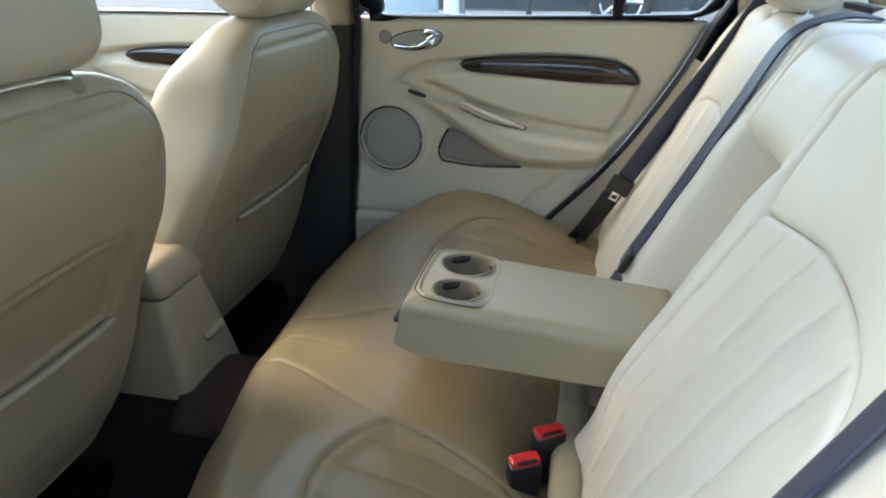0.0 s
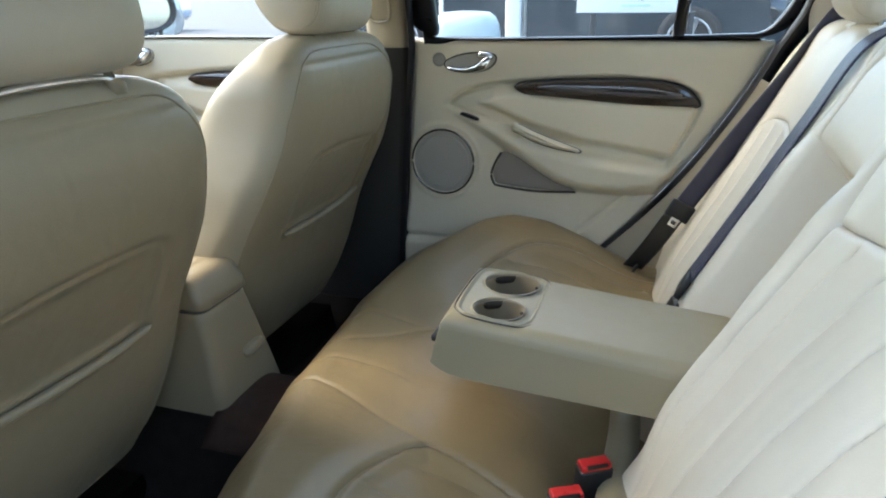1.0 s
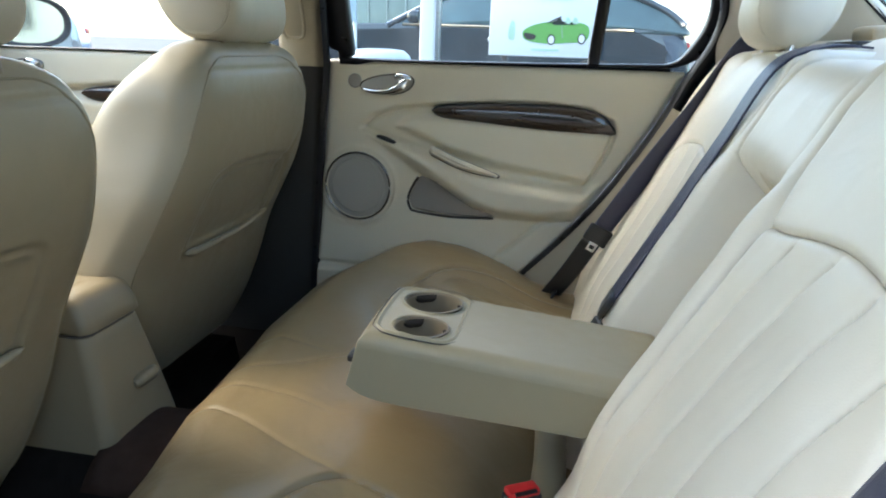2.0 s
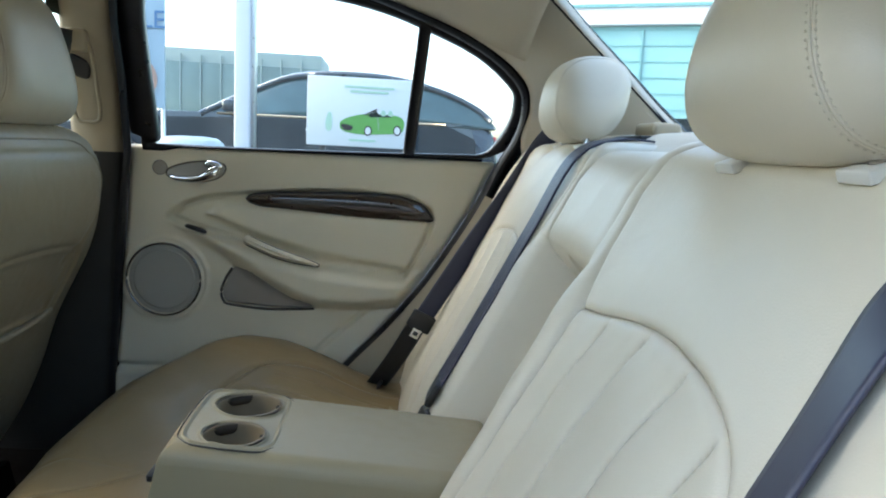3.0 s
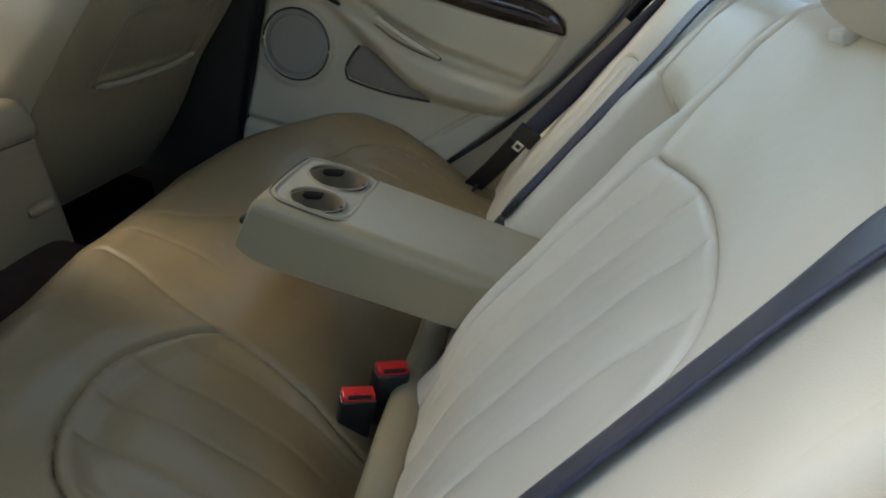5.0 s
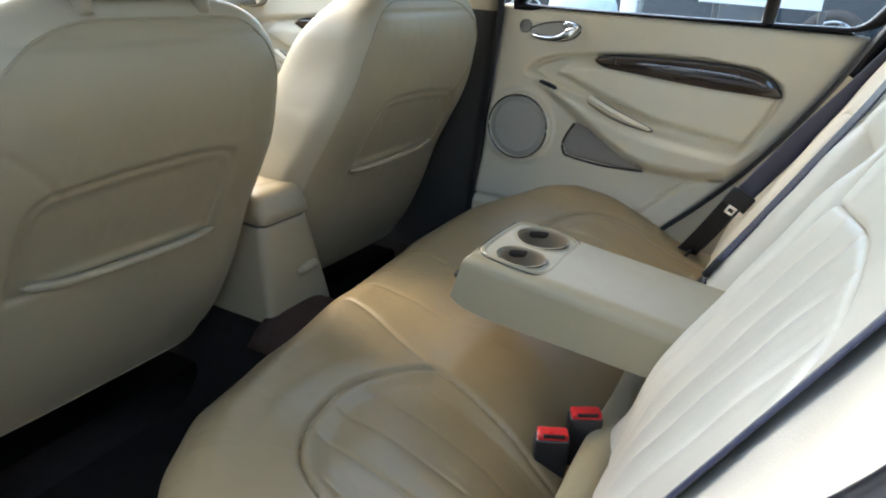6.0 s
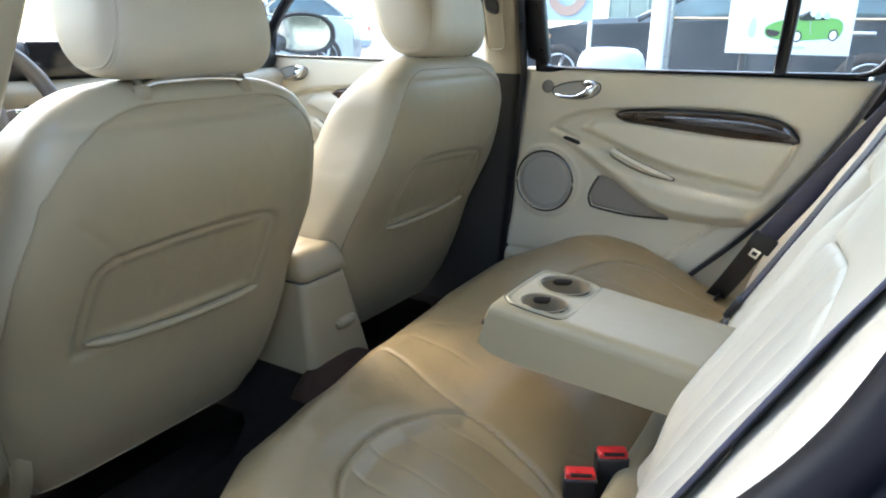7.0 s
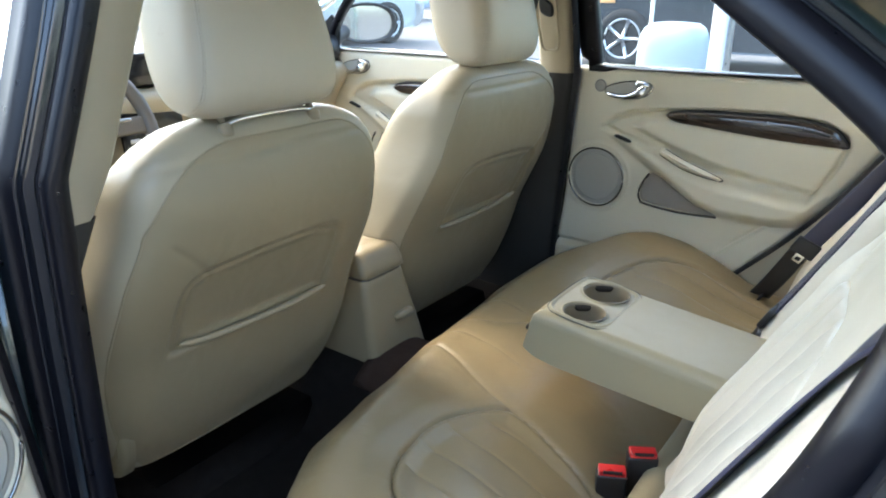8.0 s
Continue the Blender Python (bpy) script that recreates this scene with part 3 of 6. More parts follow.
def door_fittings(d, shift, wood_from=0.0):
    def on(y0):
        return lambda u, v, w: (u + shift, y0 - w, v)
    wood = spline([(-0.062, 0.973), (-0.040, 0.982), (0.02, 0.988), (0.09, 0.991), (0.19, 0.993), (0.27, 0.989), (0.318, 0.976), (0.340, 0.955), (0.344, 0.941), (0.27, 0.940), (0.19, 0.942), (0.06, 0.951), (-0.03, 0.960)], 90, closed=True)
    wood[:, 0] += wood_from * np.clip((0.344 - wood[:, 0]) / 0.4, 0, 1)
    plate("trim_surround", offset_ring(wood, 0.0045), on(PANEL_Y + 0.006), 0.010, M_BLACK, d, "black edge round the wood trim", rim=0.002)
    # barrel-shaped strip between the upper and the lower edge of that outline
    lo, hi = int(np.argmin(wood[:, 0])), int(np.argmax(wood[:, 0]))
    turned_ring = np.roll(wood, -lo, 0)
    cut = (hi - lo) % len(wood)
    upper, lower = turned_ring[:cut + 1], np.vstack([turned_ring[cut:], turned_ring[:1]])[::-1]
    us = wood[lo, 0] + (wood[hi, 0] - wood[lo, 0]) * (1 - np.cos(np.linspace(0.02, np.pi - 0.02, 90))) / 2
    tops, lows = np.interp(us, upper[:, 0], upper[:, 1]), np.interp(us, lower[:, 0], lower[:, 1])
    rows = []
    for q, rise in [(-1, 0.0)] + [(k, 1.0) for k in np.sin(np.linspace(-np.pi / 2, np.pi / 2, 35))] + [(1, 0.0)]:
        half = (tops - lows) / 2
        edge = min(1.0, max(0.0, (abs(q) - 0.84) / 0.16))
        w = rise * (0.0125 + 0.0040 * math.sqrt(1 - edge ** 2) + 0.0050 * (1 - q * q) * np.clip(half / 0.022, 0, 1.1))
        rows.append(np.stack([us + shift, PANEL_Y + 0.004 - w, (tops + lows) / 2 + half * q], 1))
    sheet("wood_trim", np.array(rows), M_WOOD, d, "glossy dark burl wood trim")
    # handle: dished chrome bezel, dark hollow, curved lever
    bez = spline([(-0.232, 1.012), (-0.20, 1.004), (-0.16, 1.003), (-0.125, 1.012), (-0.108, 1.030), (-0.112, 1.046), (-0.14, 1.052), (-0.18, 1.049), (-0.215, 1.040), (-0.235, 1.028)], 60, closed=True)
    bezel = plate("handle_bezel", bez, on(PANEL_Y + 0.004), 0.007, M_SMOKE, d, "smoked chrome bezel of the door handle", rim=0.003)
    plate("handle_hollow", offset_ring(bez, -0.0035), on(PANEL_Y - 0.002), 0.0025, M_GRILLE, d, "grey beige hollow behind the lever", rim=0.002)
    lever = spline([(-0.226, 1.014, 0.0), (-0.20, 1.010, 0.008), (-0.165, 1.012, 0.016), (-0.135, 1.024, 0.018), (-0.122, 1.038, 0.010)], 40)
    r = np.interp(np.linspace(0, 1, 40), [0, 0.1, 0.6, 0.85, 1], [0.004, 0.006, 0.008, 0.0125, 0.008])
    tube("lever", [(x + shift, PANEL_Y - 0.004 - w, z) for x, z, w in lever], r, M_CHROME, d, "curved chrome door lever", sides=14, flat=0.8)
    lock = spline([(-0.150, 1.043, 0.004), (-0.14, 1.046, 0.010), (-0.125, 1.044, 0.010), (-0.116, 1.038, 0.006)], 16)
    tube("lock_catch", [(x + shift, PANEL_Y - 0.004 - w, z) for x, z, w in lock], [0.003] + [0.007] * 14 + [0.004], M_CHROME, d, "chrome lock catch", sides=12)
    ang = np.linspace(0, 2 * np.pi, 40, endpoint=False)
    plate("tweeter", np.stack([-0.249 + 0.0165 * np.cos(ang), 1.032 + 0.0165 * np.sin(ang)], 1), on(PANEL_Y + 0.004), 0.0065, M_MESH, d, "round grey tweeter grille", rim=0.003)
    ang = np.linspace(0, 2 * np.pi, 80, endpoint=False)
    tube("speaker_ring", [(shift - 0.24 + 0.0795 * math.cos(t), PANEL_Y - 0.009, 0.786 + 0.0805 * math.sin(t)) for t in ang], 0.0024, M_SMOKE, d, "smoked metal speaker ring", closed=True, sides=10)
    plate("speaker_grille", np.stack([-0.24 + 0.077 * np.cos(ang), 0.786 + 0.078 * np.sin(ang)], 1), on(PANEL_Y + 0.004), 0.008, M_GRILLE, d, "grey beige cloth speaker grille", dome=0.0012)
    pk = spline([(-0.092, 0.814), (-0.106, 0.79), (-0.114, 0.764), (-0.110, 0.746), (-0.098, 0.738), (-0.01, 0.730), (0.088, 0.733), (0.05, 0.765), (0.0, 0.800), (-0.06, 0.83)], 70, closed=True)
    plate("map_pocket", pk, on(PANEL_Y + 0.006), 0.003, M_MESH, d, "taupe cloth door pocket", rim=0.003)
    tube("pocket_rim", [(u + shift, PANEL_Y - 0.001, v) for u, v in spline([(-0.093, 0.816), (-0.108, 0.79), (-0.117, 0.762), (-0.112, 0.742), (-0.098, 0.733), (-0.01, 0.725), (0.09, 0.729)], 60)], 0.003, M_GROOVE, d, "dark gap round the door pocket", sides=8)
    grip = spline([(-0.064, 0.884), (-0.058, 0.893), (-0.045, 0.891), (0.0, 0.874), (0.05, 0.857), (0.094, 0.842), (0.098, 0.836), (0.05, 0.841), (0.0, 0.853), (-0.045, 0.870), (-0.060, 0.876)], 70, closed=True)
    plate("pull_grip", grip, lambda u, v, w: (u + shift, PANEL_Y - np.interp(u, [-0.07, 0.0, 0.1], [0.018, 0.034, 0.036]) - w, v), 0.017, M_PANEL, d, "raised beige pull grip", rim=0.006)
    # grip outline shifted down in a dark colour, as its shadow
    plate("grip_gap", offset_ring(grip, 0.0016) + np.array((0.002, -0.0022)), lambda u, v, w: (u + shift, PANEL_Y - np.interp(u, [-0.07, 0.0, 0.1], [0.018, 0.034, 0.036]) - w, v), 0.008, M_GROOVE, d, "dark plate for the shadow under the pull grip", rim=0.001)
    sw = spline([(-0.185, 0.912), (-0.15, 0.901), (-0.15, 0.893), (-0.19, 0.905)], 24, closed=True)
    plate("switch", sw, on(PANEL_Y - 0.012), 0.008, M_BLACK, d, "small dark window switch", rim=0.002)


def rear_edge(z):
    left = np.interp(z, [0.42, 0.573, 1.065], [-0.352, -0.350, -0.314])
    right = np.interp(z, [0.43, 0.49, 0.60, 0.69, 0.786, 0.88, 0.978, 1.07], [-0.01, 0.065, 0.160, 0.244, 0.322, 0.384, 0.441, 0.484])
    return left, right


def rear_door():
    d = thing("door_1", (-0.36, 0.74, 0.0), "closed rear door, beige panel with burl wood trim", "car door", kind="structure")
    door_skin(rear_edge, 0.0, "inner_panel", d, M_PANEL)
    door_fittings(d, 0.0)
    # painted shell below the belt
    rows = []
    for y in (0.735, 0.76, 0.79, 0.80):
        grow = 0.0 if y < 0.79 else 0.01
        ring = [(rear_edge(z)[0] + 0.008, z) for z in np.linspace(0.44, BELT, 20)] + [(rear_edge(z)[1] - 0.012, z) for z in np.linspace(BELT, 0.44, 20)]
        rows.append([(x, y, z) for x, z in ring])
    loft("outer_skin", rows, M_GREEN, d, "dark green outer door skin")
    edge = [[(rear_edge(z)[0] + dx, y, z) for z in np.linspace(0.44, BELT, 24)] for dx, y in ((0.006, 0.684), (-0.008, 0.690), (-0.010, 0.74), (-0.004, 0.806))]
    sheet("edge_seal", np.array(edge), M_RUBBER, d, "black rubber on the door's front edge")
    # window: black frame, divider, two panes
    opening = spline([(-0.252, 1.082), (0.10, 1.085), (0.40, 1.092), (0.452, 1.096), (0.480, 1.118), (0.506, 1.164), (0.514, 1.208), (0.502, 1.242), (0.426, 1.299), (0.322, 1.342), (0.22, 1.374), (0.10, 1.393), (-0.1, 1.400), (-0.222, 1.392), (-0.253, 1.37), (-0.258, 1.25), (-0.255, 1.10)], 160, closed=True)
    rings = []
    for off, y in ((0.012, 0.70), (0.009, 0.692), (0.002, 0.694), (-0.003, 0.704), (-0.003, 0.722), (0.02, 0.745), (0.03, 0.75)):
        low = 0.35 + 0.65 * sstep(1.09, 1.13, opening[:, 1])
        keep = np.stack([np.maximum(low, sstep(-0.235, -0.25, opening[:, 0])), low], 1)
        o = opening + (offset_ring(opening, off) - opening) * (1 + (1.3 * sstep(0.30, 0.48, opening[:, :1]) + 3.4 * sstep(-0.20, -0.25, opening[:, :1]) if off > 0.004 and y < 0.71 else 0)) * keep
        rings.append(np.stack([o[:, 0], y - lean_in(o[:, 1]), o[:, 1]], 1))
    sheet("window_frame", np.array(rings), M_RUBBER, d, "black rubber window frame", wrap_v=True)
    tube("belt_strip", [(x, 0.710, 1.080) for x in np.linspace(-0.28, 0.455, 20)], 0.0035, M_RUBBER, d, "black belt strip", sides=8)
    bar = [[(x + s * w + 0.022 * k, y - float(lean_in(1.082 + 0.27 * k)), 1.082 + 0.27 * k) for s, w, y in ((-1, 0.013, 0.722), (-1, 0.013, 0.700), (-0.7, 0.013, 0.695), (0.7, 0.013, 0.695), (1, 0.013, 0.700), (1, 0.013, 0.722))] for x, k in ((0.288, t) for t in np.linspace(0, 1, 12))]
    loft("divider", bar, M_RUBBER, d, "black window divider bar")
    for lo, hi in ((-0.29, 0.29), (0.31, 0.53)):
        gx2 = np.linspace(lo, hi, 16)
        top = np.interp(gx2, [-0.29, 0.1, 0.22, 0.327, 0.437, 0.512, 0.53], [1.41, 1.40, 1.38, 1.35, 1.305, 1.245, 1.20])
        g = np.array([[(x, 0.722 - float(lean_in(1.08 + (t - 1.08) * k)), 1.08 + (t - 1.08) * k) for k in np.linspace(0, 1, 10)] for x, t in zip(gx2, top)])
        glaze("pane", g, d)
    return d


door_far = rear_door()
swing = Matrix.Translation((-0.345, -0.795, 0)) @ Matrix.Rotation(radians(-72), 4, "Z") @ Matrix.Diagonal((1, -1, 1, 1))
door_near = copy_thing(door_far, swing)
door_near.name = "door_2"
tagged(door_near, "open rear door, beige panel with round speaker", "car door", kind="structure")


def front_door():
    d = thing("door_3", (-1.4, 0.74, 0.0), "closed front door, beige panel with chrome lever", "car door", kind="structure")
    edge = lambda z: (-1.42, -0.425)
    door_skin(edge, -0.93, "inner_panel", d, M_PANEL, nz=90, nx=150)
    door_fittings(d, -0.955, wood_from=0.06)
    ring = spline([(-1.20, 1.082), (-0.9, 1.082), (-0.5, 1.082), (-0.415, 1.086), (-0.40, 1.2), (-0.392, 1.38), (-0.42, 1.415), (-0.60, 1.425), (-0.78, 1.40), (-0.95, 1.33), (-1.10, 1.23), (-1.19, 1.15), (-1.215, 1.11)], 120, closed=True)
    rows = []
    for off, y in ((0.018, 0.70), (0.012, 0.692), (-0.002, 0.70), (-0.002, 0.722), (0.03, 0.745)):
        o = ring + (offset_ring(ring, off) - ring) * (0.25 + 0.75 * sstep(1.085, 1.12, ring[:, 1:]))
        rows.append(np.stack([o[:, 0], y - lean_in(o[:, 1]), o[:, 1]], 1))
    sheet("window_frame", np.array(rows), M_RUBBER, d, "black rubber window frame", wrap_v=True)
    tri = np.array([(-1.45, 1.08), (-1.215, 1.08), (-1.18, 1.15), (-1.20, 1.19), (-1.36, 1.09)])
    plate("mirror_base", tri, lambda u, v, w: (u, 0.715 - w - float(lean_in(v)), v), 0.012, M_BLACK, d, "black mirror corner plate", rim=0.003)
    g = np.array([[(x, 0.722, 1.08 + (np.interp(x, [-1.22, -1.1, -0.95, -0.78, -0.6, -0.4], [1.12, 1.24, 1.34, 1.41, 1.43, 1.42]) - 1.08) * k) for k in np.linspace(0, 1, 8)] for x in np.linspace(-1.22, -0.395, 20)])
    g[..., 1] -= lean_in(g[..., 2])
    glaze("pane", g, d)
    rows = [[(-1.42, y, 0.44), (-0.41, y, 0.44), (-0.41, y, 1.078), (-1.42, y, 1.078)] for y in (0.73, 0.80)]
    loft("outer_skin", rows, M_GREEN, d)
    return d


front_far = front_door()
front_near = copy_thing(front_far, Matrix.Diagonal((1, -1, 1, 1)) @ front_far.matrix_basis)
front_near.name = "door_4"


# ---- rear bench ----
BACK_FROM, BACK_UP, BACK_OUT = np.array((0.27, 0.56)), np.array((0.457, 0.889)), np.array((-0.889, 0.457))


def back_profile(s):
    """Point (x, z) and outward normal of the backrest's middle plane at s metres up it; it rolls over at the top."""
    bend, r = 0.598, 0.045
    full = 1.096
    a = np.clip((s - bend) / r, 0, full)
    rest = np.clip(s - bend - r * full, 0, None)
    n = np.stack([-np.cos(0.4748 + a), np.sin(0.4748 + a)], -1)
    t = np.stack([np.sin(0.4748 + a), np.cos(0.4748 + a)], -1)
    base = BACK_FROM + np.minimum(s, bend)[..., None] * BACK_UP
    n0 = np.array((-np.cos(0.4748), np.sin(0.4748)))
    p = base + (n - n0) * r + t * rest[..., None]
    return p, n


def pleats(ay, s, top, lines, lean, depth=0.0035, width=0.004, pad=0.0018):
    """Soft channels that run up the insert; between them the leather is padded."""
    near = np.full(np.shape(ay), 1.0)
    for y0 in lines:
        near = np.minimum(near, np.abs(ay - (y0 - lean * (1 - np.exp(-(top - s) / 0.10)))))
    return groove(near, depth, width) + pad * sstep(0, 0.030, near)


def backrest_relief(y, s):
    ay = np.abs(y)
    section = np.where(y < 0, -y - 0.112, y - 0.122)
    h = 0.012 * np.sqrt(np.clip(1 - (1 - np.clip(section / 0.035, 0, 1)) ** 2, 0, 1)) - 0.006
    hollow = np.minimum(np.where(y < 0, y + 0.112, 0.122 - y), 0.474 - s)
    soft = np.where(y > 0.02, 0.050, 0.022)
    h = h - 0.095 * sstep(-0.004, 1.0, np.clip(hollow, -0.004, None) / soft) ** 0.8
    h = h + 0.017 * np.exp(-((section - 0.030) / 0.032) ** 2) * sstep(0.55, 0.40, s) * sstep(0.02, 0.15, s) * np.where(y < 0, 1.0, 0.45)
    h = h + 0.012 * np.sqrt(np.clip(1 - (1 - np.clip((s - 0.474) / 0.03, 0, 1)) ** 2, 0, 1)) * sstep(0.03, -0.02, section) * sstep(0.64, 0.56, s)
    insert = [tuple(q) for q in spline([(0.172, 0.432), (0.21, 0.437), (0.26, 0.446), (0.33, 0.455), (0.40, 0.452), (0.46, 0.440), (0.507, 0.412), (0.532, 0.36), (0.545, 0.25), (0.545, 0.10)], 60)] + [(0.54, -0.02), (0.158, -0.02), (0.158, 0.10), (0.162, 0.25), (0.167, 0.36)]
    e = inside_distance(ay, s, insert)
    h = h + np.where(y < 0, 0.003 * sstep(0.580, 0.63, ay), 0.008 * sstep(0.57, 0.65, ay)) * sstep(0.66, 0.5, s)
    h = h + groove(e, 0.0065, 0.0034) - 0.0015 * sstep(0, 0.02, e)
    h = h + pleats(ay, s, 0.45, (0.252, 0.332, 0.417, 0.497), 0.055, 0.0045, 0.0034, 0.0022) * sstep(0.0, 0.016, e)
    seam = [(0.172, 0.432), (0.150, 0.50), (0.137, 0.57), (0.15, 0.615), (0.20, 0.645)]
    h = h + groove(line_distance(ay, s, seam), 0.005, 0.005)
    # pulled leather round the headrest posts
    for py in (0.290, 0.450):
        h = h - 0.014 * np.exp(-(((ay - py) / 0.022) ** 2 + ((s - 0.632) / 0.022) ** 2))
    edge = np.clip((0.672 - ay) / 0.032, 0, 1)
    h = h - 0.06 * (1 - np.sqrt(1 - (1 - edge) ** 2))
    low = np.clip((s + 0.07) / 0.09, 0, 1)
    h = h - 0.05 * (1 - np.sqrt(1 - (1 - low) ** 2)) * sstep(0.1, 0.14, ay)
    h = h - 0.026 * sstep(0.17, -0.04, s) * sstep(0.1, 0.18, ay)
    return h + 0.0012 * np.sin(ay * 37 + s * 23) * np.sin(s * 31)


def build_bench():
    bench = thing("rear_bench", (0.05, 0, FLOOR), "cream leather rear bench seat with pleated inserts", "car seat")
    y = np.linspace(-0.672, 0.672, 540)
    s = np.linspace(-0.07, 0.72, 290)
    S, Y = np.meshgrid(s, y, indexing="ij")
    p, n = back_profile(S)
    h = backrest_relief(Y, S)
    q = p + n * h[..., None]
    sheet("backrest", np.stack([q[..., 0], Y, q[..., 1]], -1), M_LEATHER, bench, "cream leather backrest with pleated inserts", thick=-0.004)
    # cushion: front face, roll, top
    k = np.linspace(0, 1, 190)
    ys = np.linspace(-0.668, 0.668, 360)
    K, Y = np.meshgrid(k, ys, indexing="ij")
    ay = np.abs(Y)
    front = np.interp(Y, [-0.668, -0.57, -0.47, -0.29, -0.045, 0.238, 0.398, 0.558, 0.668], [-0.025, -0.122, -0.188, -0.246, -0.297, -0.300, -0.266, -0.165, -0.07])
    crown = np.interp(Y, [-0.67, -0.58, -0.45, -0.35, -0.20, 0, 0.20, 0.35, 0.45, 0.58, 0.67], [0.668, 0.662, 0.636, 0.618, 0.598, 0.593, 0.608, 0.637, 0.655, 0.678, 0.682])
    for arr in (front, crown):
        for _ in range(12):
            arr[:, 1:-1] = (arr[:, :-2] + arr[:, 1:-1] * 2 + arr[:, 2:]) / 4
    r = 0.085
    a = np.clip((K - 0.16) / 0.22, 0, 1) * np.pi / 2
    back = np.clip((K - 0.38) / 0.62, 0, 1)
    x = front + r * (1 - np.cos(a)) + back * (0.33 + 0.09 * sstep(0.16, 0.10, ay) - front - r) + 0.03 * sstep(0.16, 0, K)
    z = crown - r + r * np.sin(a) - 0.13 * np.clip((0.16 - K) / 0.16, 0, 1)
    top = sstep(0.9, 1.5, a)
    z = z - top * (0.012 * sstep(-0.15, 0.10, x) + (0.042 + 0.045 * sstep(0.3, 0.6, ay)) * sstep(0.02, 0.28, x) + 0.045 * sstep(-0.02, 0.30, x) * sstep(0.45, 0.25, ay))
    insert = [tuple(q) for q in spline([(0.172, 0.006), (0.20, -0.022), (0.24, -0.044), (0.30, -0.058), (0.36, -0.055), (0.44, -0.028), (0.505, 0.022), (0.535, 0.10), (0.545, 0.20)], 48)] + [(0.545, 0.36), (0.215, 0.36), (0.207, 0.185)]
    e = inside_distance(ay, x, insert)
    z = z + top * (groove(e, 0.0085, 0.0040) - 0.011 * sstep(-0.003, 0.034, e))
    z = z + top * pleats(ay, -x, 0.08, (0.215, 0.285, 0.355, 0.425, 0.490), -0.01, 0.0020, 0.0035, 0.0006) * sstep(0.0, 0.02, e)
    crease = line_distance(ay, x, [(0.172, 0.006), (0.158, -0.045), (0.122, -0.115), (0.085, -0.18), (0.068, -0.225), (0.060, -0.30)])
    z = z + groove(crease, 0.0026, 0.0042) * sstep(0.15, 0.30, K)
    z = z + 0.0015 * top * sstep(0.0, 0.03, crease) * sstep(-0.30, -0.10, x) * sstep(0.05, -0.02, e)
    seam = line_distance(Y, x, [(0.012, -0.30), (0.010, -0.24), (0.008, -0.19), (-0.008, -0.13), (-0.022, -0.09), (-0.045, -0.03)])
    seam2 = line_distance(Y, x, [(0.155, -0.29), (0.17, -0.22), (0.14, -0.12)])
    z = z + groove(np.minimum(seam, seam2), 0.0018, 0.0042) * sstep(0.0, -0.07, x)
    z = z + 0.010 * top * sstep(0.0, -0.05, e) * sstep(0.05, -0.12, x) * sstep(0.12, 0.34, ay)
    z = z - 0.035 * top * sstep(0.13, 0.25, x) * sstep(0.45, 0.25, ay)
    side = np.clip((0.668 - ay) / 0.06, 0, 1)
    z = z - 0.09 * (1 - np.sqrt(1 - (1 - side) ** 2))
    z = z + 0.0015 * np.sin(x * 41 + Y * 17) * np.sin(Y * 29 - x * 13) * top
    sheet("cushion", np.stack([x, Y, z], -1), M_WORN_SHADED, bench, "worn tan leather seat cushion with pleated inserts, shade in the colour", thick=-0.004)
    # side pads beside the backrest
    for sd in (1, -1):
        rows = []
        for t in np.linspace(0, 1, 40):
            sv = -0.10 + 0.72 * t
            c, nn = back_profile(np.array(sv))
            lift = -0.055 if sd > 0 else -0.052
            w = 0.030 * math.sqrt(max(0.0, 1 - (2 * t - 1) ** 8))
            ang = np.linspace(0, 2 * np.pi, 20, endpoint=False)
            rows.append([(c[0] + nn[0] * (lift + 0.065 * math.sin(b)), sd * (0.645 + w * math.cos(b)), c[1] + nn[1] * (lift + 0.065 * math.sin(b))) for b in ang])
        loft("side_pad", rows, M_LEATHER, bench, "cream leather side pad")
    return bench


rear_bench = build_bench()


def on_back(y, s, out=0.0):
    """A point on the backrest's leather."""
    p, n = back_profile(np.array(float(s)))
    h = float(backrest_relief(np.array(float(y)), np.array(float(s)))) + out
    q = p + n * h
    return (float(q[0]), y, float(q[1]))


def stitch_row(name, pts, out, half, mat, parent, label):
    """A row of short raised stitches along pts; out: how far they stand up; half: half their width, as vectors."""
    v, f = [], []
    for p0, p1 in zip(pts[0::2], pts[1::2]):
        p0, p1 = np.array(p0), np.array(p1)
        k = len(v)
        mid = (p0 + p1) / 2 + out
        v += [p0 - half, p0 + half, p1 + half, p1 - half, mid - half, mid + half]
        f += [(k, k + 1, k + 5, k + 4), (k + 4, k + 5, k + 2, k + 3), (k, k + 4, k + 3), (k + 1, k + 2, k + 5)]
    return put(name, mesh_of(name, v, f, False), mat, parent, label)


for sd in (-1, 1):
    line = []
    for sv in np.linspace(0.392, 0.02, 150):
        line.append(on_back(sd * (0.491 - 0.055 * (1 - math.exp(-(0.45 - sv) / 0.10))), sv, 0.0006))
    stitch_row("stitching", line, np.array((-0.0011, 0, 0.0006)), np.array((0, 0.0009, 0)), M_STITCH, rear_bench, "pale row of stitches beside the outer pleat")


